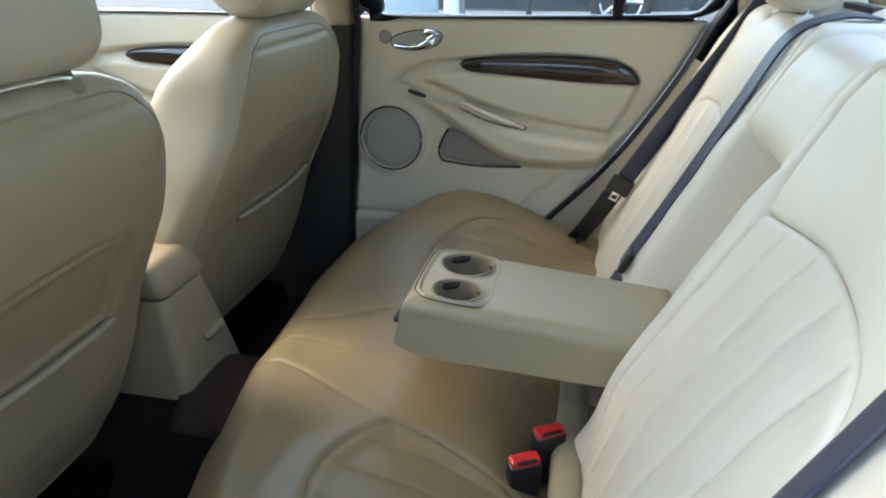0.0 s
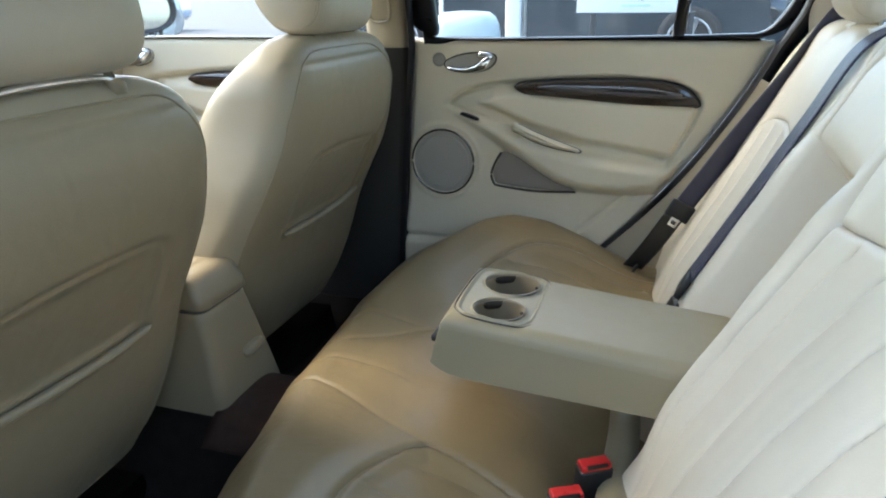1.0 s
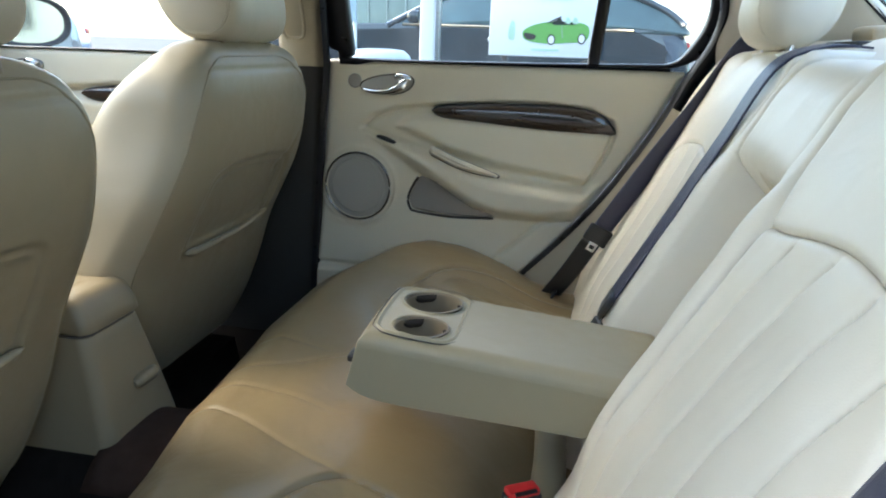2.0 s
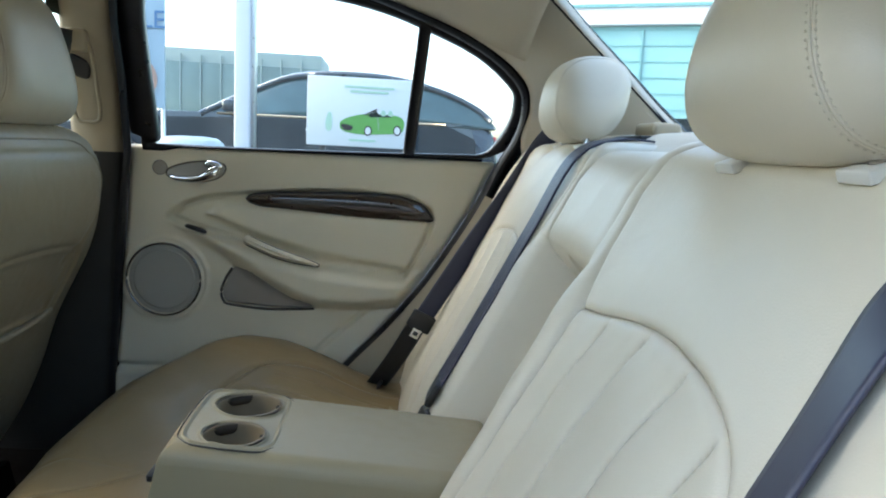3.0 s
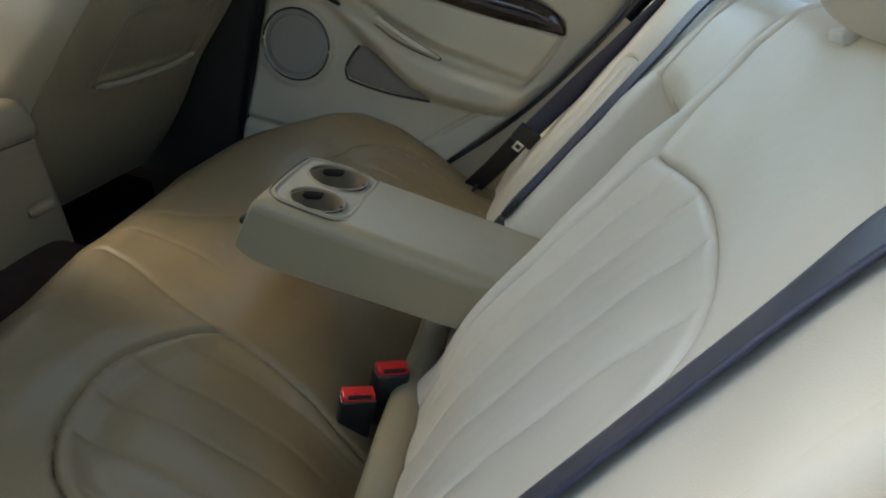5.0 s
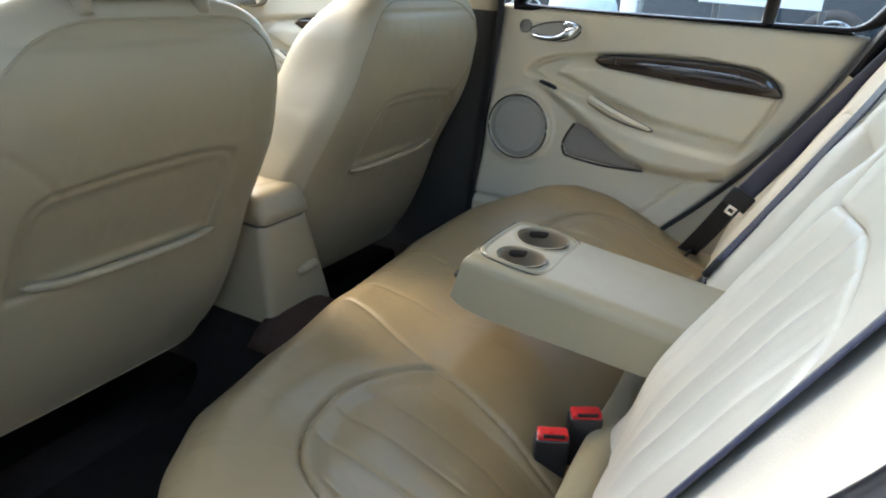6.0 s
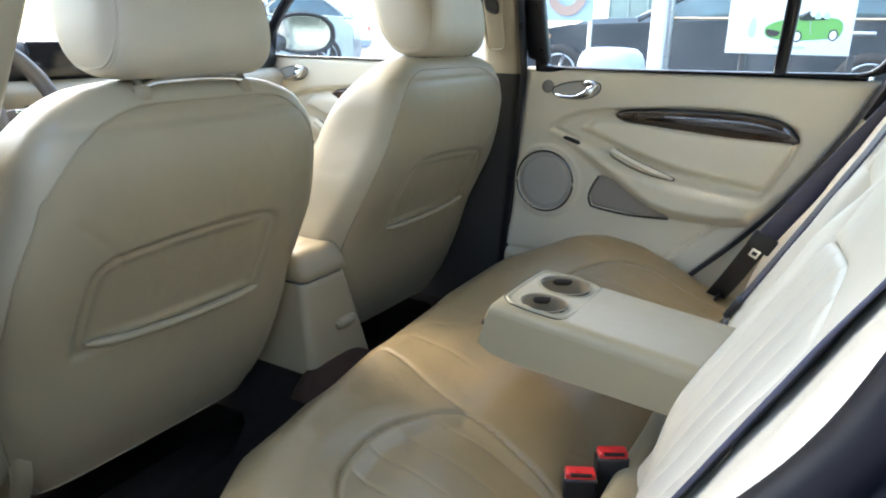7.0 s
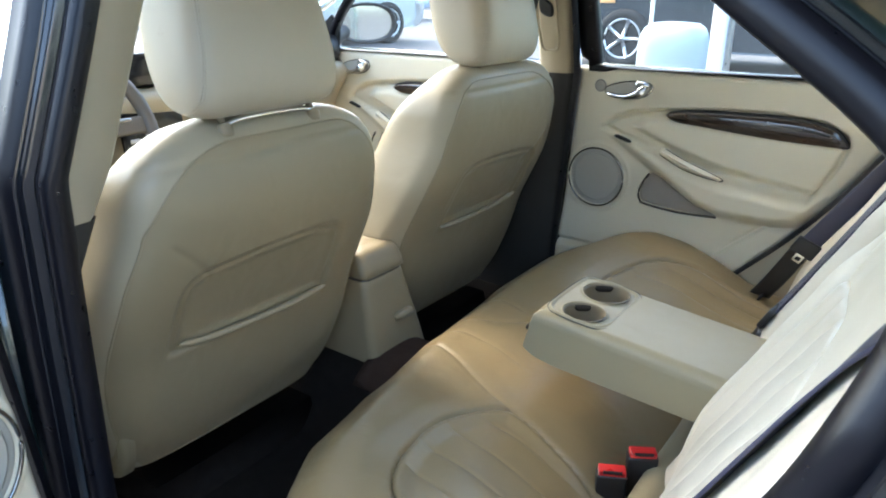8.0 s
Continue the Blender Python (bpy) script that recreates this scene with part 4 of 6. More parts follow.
def build_armrest(bench):
    cups = ((0.074, 0.046, 0.0425), (0.075, -0.050, 0.0370))
    plate_ring = spline([(0.012, -0.05), (0.012, 0.06), (0.022, 0.088), (0.05, 0.094), (0.105, 0.094), (0.122, 0.085), (0.130, 0.06), (0.130, -0.05), (0.122, -0.078), (0.105, -0.090), (0.05, -0.090), (0.024, -0.082)], 80, closed=True)

    def tilt(x, z):
        return z - 0.10 * max(0.0, x - 0.02) if np.isscalar(x) else z - 0.10 * np.clip(x - 0.02, 0, None)
    nx, ny = 170, 100
    u, v = np.linspace(-1, 1, nx), np.linspace(-1, 1, ny)
    U, V = np.meshgrid(np.sin(u * np.pi / 2) * 0.35 + u * 0.65, np.sin(v * np.pi / 2) * 0.35 + v * 0.65, indexing="ij")
    x0, x1, hy = 0.0, 0.405, 0.104
    X, Y = (x0 + x1) / 2 + U * (x1 - x0) / 2, V * hy
    gap = np.minimum(np.minimum(X - x0, x1 - X), hy - np.abs(Y))
    r = 0.020
    roll = 1 - np.sqrt(np.clip(1 - (1 - np.clip(gap / r, 0, 1)) ** 2, 0, 1))
    Z = 0.753 - r * roll + 0.003 * (1 - V ** 2)
    inner = inside_distance(X, Y, offset_ring(plate_ring, -0.006))
    Z = Z - 0.062 * sstep(0.0, 0.004, inner)
    Z = tilt(X, Z)
    ZB = 0.661 + 0.003 * roll - 0.061 * X + 0.018 * np.exp(-np.clip(X, 0, None) / 0.018)
    XB, YB = X - 0.012 * np.clip(1 - (X - x0) / 0.12, 0, 1), Y * 1.045
    v1, f1 = sheet_data(np.stack([X, Y, Z], -1))
    v2, f2 = sheet_data(np.stack([XB, YB, ZB], -1), base=len(v1))
    rim = [i * ny for i in range(nx)] + [(nx - 1) * ny + j for j in range(1, ny)] + [i * ny + ny - 1 for i in range(nx - 2, -1, -1)] + [j for j in range(ny - 2, 0, -1)]
    low = v2[rim]
    wall = np.array([v1[rim] * (1 - k) + low * k for k in np.linspace(0, 1, 5)])
    v3, f3 = sheet_data(wall, wrap_v=True, base=len(v1) + len(v2))
    a = put("centre_armrest", mesh_of("centre_armrest", np.concatenate([v1, v2, v3]), [tuple(q) for q in f1] + [tuple(q)[::-1] for q in f2] + [tuple(q) for q in f3]), M_PALE, bench, "pale fold-down armrest with two cup holders, shade in the colour")
    xs, yv = np.linspace(0.008, 0.134, 126), np.linspace(-0.095, 0.098, 193)
    X, Y = np.meshgrid(xs, yv, indexing="ij")
    d = inside_distance(X, Y, plate_ring)
    Z = 0.7500 + 0.0065 * sstep(-0.002, 0.004, d) - 0.003 * sstep(0.005, 0.009, d)
    for cx, cy, cr in cups:
        rr = np.hypot(X - cx, Y - cy)
        Z = Z + 0.002 * np.exp(-((rr - cr - 0.002) / 0.002) ** 2)
    Z = tilt(X, Z)
    v, f = sheet_data(np.stack([X, Y, Z], -1))
    keep = (d.reshape(-1) > -0.003) & np.all([np.hypot(X - cx, Y - cy).reshape(-1) > cr - 0.0012 for cx, cy, cr in cups], axis=0)
    f = [tuple(q) for q in f if keep[q].all()]
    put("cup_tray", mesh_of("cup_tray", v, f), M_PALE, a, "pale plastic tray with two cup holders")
    for cx, cy, cr in cups:
        rings = []
        for rad, zz in ((cr + 0.0016, 0.7545), (cr - 0.0002, 0.7555), (cr - 0.0016, 0.7530), (cr - 0.0022, 0.7495), (cr - 0.003, 0.735), (cr - 0.0045, 0.712), (cr - 0.007, 0.696), (cr - 0.011, 0.692), (cr * 0.5, 0.6915), (0.001, 0.6915)):
            rings.append([(cx + rad * math.cos(t), cy + rad * math.sin(t), tilt(cx, zz)) for t in np.linspace(0, 2 * np.pi, 48, endpoint=False)])
        sheet("cup_lining", np.array(rings), M_CUP, a, "brown cup holder lining", wrap_v=True)
        # sprung flap in the far wall, small stop in the rear wall
        for name, mid, reach, high, low, lab in (("cup_spring", 120, 26, 0.7525, 0.7405, "dark spring flap in the cup holder"), ("cup_stop", 4, 20, 0.7480, 0.738, "dark rubber stop in the cup holder")):
            flap = []
            for q, dr in ((0.0, 0.0005), (0.06, -0.0018), (0.5, -0.0035), (0.94, -0.0030), (1.0, 0.0005)):
                flap.append([(cx + (cr - 0.0028 + dr) * math.cos(radians(mid + reach * k)), cy + (cr - 0.0028 + dr) * math.sin(radians(mid + reach * k)), tilt(cx, high - (high - low) * q * max(0.05, 1 - k ** 4) ** 0.5)) for k in np.linspace(-1, 1, 17)])
            sheet(name, np.array(flap), M_CUPDARK, a, lab)
    tube("tray_gap", [(x, y, tilt(x, 0.7535)) for x, y in offset_ring(plate_ring, 0.0012)], 0.0011, M_GROOVE, a, "dark gap round the cup tray", closed=True, sides=6)
    box("release_tab", (0.012, 0.03, 0.010), pose(-0.009, -0.080, 0.712), M_BLACK, a, "dark release tab", bevel=0.003)
    return a


build_armrest(rear_bench)


def headrest(name, centre, half, tip, label, posts, mat, stitched=False, group="", post_floor=0.0, lean=0.0, seam_at=0.74, ends=3.2, taper=0.0, rounding=0.82, blunt=0.42, post_shift=0.0):
    """A padded headrest: half = half depth, width, height; posts: the y offsets; tip: how far its top leans back."""
    h = thing(name, (centre[0], centre[1], centre[2] - half[2]), label, "headrest", group)
    n, m = 90, 96
    fine = np.linspace(0, 2 * np.pi, 1200, endpoint=False)

    def ring(u, grow=1.0, count=m):
        e = max(max(0.0, 1 - abs(u) ** ends) ** blunt, 0.0004) * grow
        c, s = np.cos(fine), np.sin(fine)
        z = half[2] * e * power(s, rounding)
        x = half[0] * e * power(c, rounding) * (1 + 0.10 * s) + tip * z / half[2] + lean * (u * u)
        p = np.stack([centre[0] + x, centre[1] + half[1] * u * (1 - taper * (0.5 + 0.5 * z / half[2])), centre[2] + z], 1)
        run = np.concatenate([[0], np.cumsum(np.linalg.norm(np.diff(np.concatenate([p, p[:1]]), axis=0), axis=1))])
        at = np.linspace(0, run[-1], count, endpoint=False)
        q = np.concatenate([p, p[:1]])
        return np.stack([np.interp(at, run, q[:, k]) for k in range(3)], 1)
    us = np.sin(np.linspace(-np.pi / 2, np.pi / 2, n))
    us = np.concatenate([us, [-0.99998, -0.9998, 0.9998, 0.99998]])
    us = np.sort(np.concatenate([us, [sg * (seam_at + d) for sg in (-1, 1) for d in (-0.02, -0.012, -0.006, 0, 0.006, 0.012, 0.02)]]))
    pad = loft("pad", [ring(u, 1 - 0.010 * math.exp(-((abs(u) - seam_at) / 0.008) ** 2)) for u in us], mat, h, "")
    for sd in (-1, 1):
        for du in (-0.011, 0.011):
            tube("piping", ring(sd * seam_at + du, 0.990), 0.0016, mat, pad, "rolled leather seam", closed=True, sides=8)
        if stitched:
            for du in (-0.026, 0.026):
                loop = ring(sd * seam_at + du, 1.0, 2 * 84)
                core = loop.mean(0)
                bm_v, bm_f = [], []
                wide = np.array((0, 0.0008, 0))
                for p0, p1 in zip(loop[0::2], loop[1::2]):
                    p1 = p0 + (p1 - p0) * 0.9
                    out = p0 - core
                    out = out / np.linalg.norm(out) * 0.0009
                    k = len(bm_v)
                    bm_v += [p0 - wide, p0 + wide, p1 + wide, p1 - wide, (p0 + p1) / 2 + out - wide, (p0 + p1) / 2 + out + wide]
                    bm_f += [(k, k + 1, k + 5, k + 4), (k + 4, k + 5, k + 2, k + 3), (k, k + 4, k + 3), (k + 1, k + 2, k + 5)]
                put("stitching", mesh_of("stitching", bm_v, bm_f, False), mat, pad, "pale row of stitches")
    for py in posts:
        foot = np.array((centre[0] - tip - 0.004 + post_shift, centre[1] + py, post_floor))
        head = np.array((centre[0] + post_shift * 0.7, centre[1] + py, centre[2] - half[2] * 0.5))
        tube("post", [foot, (foot + head) / 2, head], 0.0055, M_CHROME, h, "chrome headrest post", sides=12)
        if stitched:
            box("post_guide", (0.026, 0.032, 0.009), pose(foot[0] + 0.002, foot[1], post_floor + 0.0150, 0, -20, 0), M_GUIDE, h, "pale plastic post guide", bevel=0.0015)
        else:
            tube("post_guide", [foot + np.array((0.002, 0, dz)) for dz in (-0.012, 0.0, 0.004, 0.006)], [0.013, 0.012, 0.010, 0.006], M_CONSOLE, h, "beige round post guide", sides=16)
    return h


headrest("rear_headrest", (0.588, 0.382, 1.201), (0.068, 0.120, 0.076), 0.012, "cream leather rear headrest on two short posts", (-0.075, 0.075), M_LEATHER, True, "rear headrests", 1.105, 0.0, 0.64, 3.6, 0.30, 0.82)
headrest("rear_headrest", (0.556, -0.379, 1.192), (0.070, 0.160, 0.086), 0.012, "cream leather rear headrest with twin stitched seams", (-0.086, 0.079), M_LEATHER, True, "rear headrests", 1.090, 0.0, 0.66, 3.2, 0.46, 0.86)


# ---- belts and buckles of the rear bench ----
def belt_thing(name, label):
    return thing(name, (0.4, 0, 0.8), label, "seat belt", "rear seat belts")


def tongue(parent, at, along, across):
    """Black sewn belt end with a steel tongue."""
    along, across = Vector(along).normalized(), Vector(across).normalized()
    n = across.cross(along).normalized()
    m = Matrix((across, along, n)).transposed().to_4x4()
    m.translation = Vector(at)
    box("tongue_cover", (0.052, 0.038, 0.012), m, M_BLACK, parent, "black plastic belt tongue cover", bevel=0.004)
    box("tongue_plate", (0.020, 0.020, 0.004), m @ Matrix.Translation((0, -0.026, 0.004)), M_CHROME, parent, "steel belt tongue", bevel=0.001)
    box("tongue_slot", (0.010, 0.008, 0.002), m @ Matrix.Translation((0, -0.026, 0.0065)), M_BLACK, parent, bevel=0.0)


far_belt = belt_thing("seat_belt", "dark seat belt hanging beside the far door")
path = spline([(0.60, 0.580, 1.165), (0.565, 0.585, 1.125), (0.50, 0.558, 1.025), (0.42, 0.538, 0.905), (0.345, 0.520, 0.785), (0.325, 0.518, 0.752)], 50)
strap("webbing", path, (0.0172, 0.006, -0.0092), M_BELT, far_belt, "blue-grey woven belt webbing")
tongue(far_belt, (0.325, 0.512, 0.752), (0.457, 0, 0.889), (0.889, 0.2, -0.457))
strap("lower_webbing", spline([(0.312, 0.515, 0.735), (0.275, 0.545, 0.66), (0.235, 0.59, 0.585)], 20), (0.018, 0.006, -0.010), M_BLACK, far_belt, "black lower belt end")
box("anchor_plate", (0.028, 0.05, 0.006), pose(0.243, 0.585, 0.592, 0, -60, 0), M_BLACK, far_belt, bevel=0.002)

mid_belt = belt_thing("seat_belt", "narrow looking dark centre seat belt across the backrest")
path = spline([on_back(0.190, 0.71, 0.010), on_back(0.195, 0.655, 0.010), on_back(0.192, 0.60, 0.011), on_back(0.188, 0.48, 0.012), on_back(0.176, 0.34, 0.010), on_back(0.172, 0.24, 0.010), on_back(0.168, 0.195, 0.010)], 60)
strap("webbing", path, (-0.0020, 0.0200, 0.0010), M_BELT, mid_belt, "blue-grey woven belt webbing")
tongue(mid_belt, on_back(0.164, 0.182, 0.012), (0.457, 0, 0.889), (0.15, 1, 0.05))
box("buckle_body", (0.028, 0.040, 0.05), pose(*on_back(0.158, 0.128, 0.006), 0, 27, 10), M_BLACK, mid_belt, "black belt buckle", bevel=0.005)

near_belt = belt_thing("seat_belt", "wide dark blue-grey seat belt over the backrest")
path, facing = [], []
for sv in np.linspace(0.72, 0.0, 170):
    pt, nn = back_profile(np.array(float(sv)))
    q = pt + nn * (0.0125 + 0.003 * float(sstep(0.1, 0.25, sv)) * float(sstep(0.64, 0.5, sv)))
    bow = min(0.055 * (max(0.0, sv - 0.52) / 0.083) ** 2, 0.055 + 0.9 * max(0.0, sv - 0.603))
    path.append((float(q[0]), -0.5535 - 0.05 * float(sstep(0.16, 0.0, sv)) - min(bow, 0.095), float(q[1])))
    facing.append((float(nn[0]), 0.0, float(nn[1])))
path, facing = np.array(path), np.array(facing)
for _ in range(6):
    path[1:-1] = (path[:-2] + 2 * path[1:-1] + path[2:]) / 4
side_way = np.cross(np.gradient(path, axis=0), facing)
side_way *= 0.0200 / np.linalg.norm(side_way, axis=1)[:, None]
side_way *= np.sign(side_way[:, 1:2].mean())
twist = 0.0055 * sstep(0.60, 0.45, np.linspace(0.72, 0.0, 170))
strap("webbing", path, side_way - facing * twist[:, None], M_BELT, near_belt, "blue-grey woven belt webbing")
box("belt_guide", (0.030, 0.060, 0.014), pose(0.628, -0.636, 1.122, 0, 8, 0), M_BLACK, near_belt, "black belt guide on the shelf", bevel=0.004)


def buckle(at, lean, turn, label):
    b = thing("belt_buckle", at, label, "belt buckle", "rear belt buckles")
    m = pose(at[0], at[1], at[2], 0, lean, turn)
    box("body", (0.024, 0.046, 0.110), m @ Matrix.Translation((0, 0, -0.0545)), M_BLACK, b, "black plastic buckle body", bevel=0.004, taper=(1.0, 1.05))
    box("release_button", (0.021, 0.043, 0.012), m @ Matrix.Translation((-0.001, 0, 0.0025)), M_RED, b, "red release button", bevel=0.003)
    box("slot", (0.005, 0.030, 0.003), m @ Matrix.Translation((0.0095, 0, 0.0075)), M_BLACK, b, bevel=0.0)
    return b


buckle((0.199, -0.180, 0.553), 4, -62, "black seat belt buckle with red button, lower of two")
buckle((0.229, -0.130, 0.570), 4, -58, "black seat belt buckle with red button, standing higher")
roll = spline([(0.270, -0.60, 0.548), (0.266, -0.35, 0.540), (0.258, -0.16, 0.532), (0.262, 0.0, 0.537), (0.258, 0.16, 0.532), (0.266, 0.35, 0.540), (0.270, 0.60, 0.548)], 80)
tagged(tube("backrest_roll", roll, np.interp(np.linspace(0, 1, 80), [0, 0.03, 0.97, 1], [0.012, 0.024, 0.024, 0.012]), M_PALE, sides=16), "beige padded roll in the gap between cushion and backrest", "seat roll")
tagged(box("child_seat_anchor", (0.05, 0.09, 0.026), pose(0.700, 0.300, 1.152), M_PLASTIC, bevel=0.008), "beige child seat anchor cover on the shelf", "anchor cover")
tagged(box("anchor_recess", (0.05, 0.14, 0.010), pose(0.678, 0.315, 1.137), M_BLACK, bevel=0.002), "black slot in front of the anchor cover", "slot")


# ---- front seats ----
def front_seat(sd, label):
    yc = sd * 0.357
    drop = 0.033 if sd < 0 else 0.012
    seat = thing("front_seat", (-0.65, yc, FLOOR), label, "car seat", "front seats")
    zs = np.concatenate([np.linspace(0.47, 1.0, 110), 1.0 + 0.128 * np.sin(np.linspace(0.02, 1, 50) * np.pi / 2)])
    across = np.concatenate([np.sin(np.linspace(np.pi / 2, -np.pi / 2, 140)), np.sin(np.linspace(-np.pi / 2, np.pi / 2, 82))[1:-1]])
    c = np.sign(across) * across ** 2
    s = np.sqrt(np.clip(1 - np.abs(across) ** 9, 0, 1)) * np.where(np.arange(220) < 140, 1, -1)
    rows = []
    pocket = [tuple(q) for q in spline([(-0.174, 0.718), (-0.173, 0.80), (-0.168, 0.838), (-0.148, 0.861), (-0.07, 0.872), (0.03, 0.877), (0.11, 0.875), (0.148, 0.865), (0.162, 0.840), (0.166, 0.78), (0.164, 0.718)], 70)]
    lift = 0.018 if sd > 0 else 0.0
    pocket = [(a, b + lift) for a, b in pocket]
    for z in zs:
        back = ease(z, [0.47, 0.53, 0.62, 0.728, 0.80, 0.873, 0.95, 1.02, 1.07, 1.10, 1.13], [-0.515, -0.485, -0.452, -0.420, -0.392, -0.366, -0.350, -0.344, -0.350, -0.362, -0.395])
        deep = ease(z, [0.47, 0.60, 0.75, 0.90, 1.0, 1.06, 1.11, 1.13], [0.10, 0.19, 0.215, 0.195, 0.145, 0.095, 0.040, 0.004])
        wide = ease(z, [0.47, 0.55, 0.70, 0.85, 0.95, 1.02, 1.06, 1.09, 1.115, 1.13], [0.20, 0.240, 0.266, 0.260, 0.242, 0.232, 0.216, 0.190, 0.140, 0.03])
        if sd > 0:
            deep += 0.034 * math.exp(-((z - 1.02) / 0.10) ** 2)
        lean_back = 0.030 * float(sstep(0.66, 1.0, np.array(z)))
        back, deep, wide = back + lean_back, deep + lean_back, wide + ease(z, [0.47, 0.60, 0.75, 0.90, 1.0, 1.06, 1.115, 1.13], [0.018, 0.030, 0.028, 0.022, 0.018, 0.022, 0.022, 0.010])
        y = wide * power(c, 0.50)
        fat = ease(z, [0.47, 0.55, 0.64, 0.72, 0.80, 0.88], [0.0, 0.012, 0.024, 0.022, 0.008, 0.0])
        y = y + np.sign(y) * fat * sstep(0.75, 0.2, s) * np.abs(c) ** 0.5
        x = back - deep / 2 + deep / 2 * power(s, 0.56)
        # crown of the back and the hollow front
        x = x - 0.006 * (np.abs(y) / 0.26) ** 2.5 * sstep(0.0, 0.6, s)
        zz = np.full(y.shape, z)
        rear = sstep(0.1, 0.5, s)
        e = inside_distance(sd * y * -1.0, zz, pocket)
        d = groove(e, 0.0070, 0.005) - 0.010 * sstep(-0.004, 0.022, e)
        d = d + groove(line_distance(sd * y * -1.0, zz, [(-0.128, 0.856), (-0.165, 0.90), (-0.20, 0.94)]), 0.003, 0.005)
        d = d + groove(np.full(y.shape, z - 1.075), 0.003, 0.006)
        x = x + d * rear
        rows.append(np.stack([x, yc + y, zz - drop * sstep(0.86, 1.06, zz)], 1))
    rows = np.array(rows)
    v, f = sheet_data(rows, wrap_v=True)

    def panel_top(u):
        return 1.098 - 0.12 * (abs(u) / 0.92) ** (16 if u * sd < 0 else 6)

    def on_panel(u, z):
        """A point on the back, u across it from -1 to 1."""
        a, t = np.interp(-u, -across[:140], np.arange(140)), np.interp(z, zs, np.arange(len(zs)))
        a0, t0 = min(int(a), 138), min(int(t), len(zs) - 2)
        a, t = a - a0, t - t0
        return (rows[t0, a0] * (1 - a) + rows[t0, a0 + 1] * a) * (1 - t) + (rows[t0 + 1, a0] * (1 - a) + rows[t0 + 1, a0 + 1] * a) * t
    border = [on_panel(-0.92, z) for z in np.linspace(0.50, 0.965, 40)] + [on_panel(u, panel_top(u)) for u in np.linspace(-0.92, 0.92, 90)] + [on_panel(0.92, z) for z in np.linspace(0.965, 0.50, 40)]
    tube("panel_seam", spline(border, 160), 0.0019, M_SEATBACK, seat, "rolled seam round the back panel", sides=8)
    shell, pad = [], []
    for q in f:
        j, lev = int(q[0]) % 220, int(q[0]) // 220
        u = (across[j] + across[(j + 1) % 220]) / 2
        behind = j < 139 and abs(u) < 0.92 and zs[lev] < panel_top(u)
        (shell if behind else pad).append(tuple(int(k) for k in q))
    shell.append(tuple(range(219, -1, -1)))
    put("back_panel", mesh_of("back_panel", v, shell), M_SEATBACK, seat, "tan vinyl seat back panel with map pocket, shade in the colour")
    put("backrest", mesh_of("backrest", v, pad), M_BOLSTER, seat, "cream leather seat backrest and bolsters, shade in the colour")
    lip = spline([(0.168, 0.722), (0.10, 0.716), (0.0, 0.716), (-0.10, 0.722), (-0.165, 0.736)], 40)
    def back_x(yv, z):
        return 0.030 * float(sstep(0.66, 1.0, np.array(z))) + np.interp(z, [0.62, 0.728, 0.80], [-0.452, -0.420, -0.392]) - 0.006 * (abs(yv) / 0.26) ** 2.5
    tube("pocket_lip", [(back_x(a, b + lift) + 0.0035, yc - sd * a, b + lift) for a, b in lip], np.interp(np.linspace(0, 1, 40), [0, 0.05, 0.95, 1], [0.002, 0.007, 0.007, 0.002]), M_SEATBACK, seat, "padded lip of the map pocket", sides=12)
    # cushion
    n = 50
    us = np.sin(np.linspace(-np.pi / 2, np.pi / 2, n))
    rows = []
    for u in us:
        e = max(0.004, (1 - abs(u) ** 5) ** 0.4)
        ang2 = np.linspace(0, 2 * np.pi, 60, endpoint=False)
        rows.append([(-0.88 + 0.25 * u, yc + 0.255 * e * float(power(np.array(math.cos(t)), 0.45)), 0.50 + 0.03 * u * -1 + 0.10 * e * float(power(np.array(math.sin(t)), 0.55))) for t in ang2])
    loft("cushion", rows, M_LEATHER, seat, "cream leather seat cushion")
    rows = [[(-0.70 + 0.20 * a * k, yc + 0.20 * b * k, z) for a, b in ((-1, -1), (1, -1), (1, 1), (-1, 1))] for z, k in ((0.34, 1.0), (0.42, 0.95))]
    loft("base", rows, M_CARPET, seat, "black seat base")
    if sd < 0:
        shield = spline([(-0.470, 0.50), (-0.455, 0.56), (-0.462, 0.595), (-0.50, 0.61), (-0.60, 0.58), (-0.80, 0.54), (-0.95, 0.52), (-0.95, 0.47), (-0.70, 0.455), (-0.52, 0.465)], 60, closed=True)
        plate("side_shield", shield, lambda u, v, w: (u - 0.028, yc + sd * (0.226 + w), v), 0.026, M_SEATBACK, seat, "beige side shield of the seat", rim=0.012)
    return seat


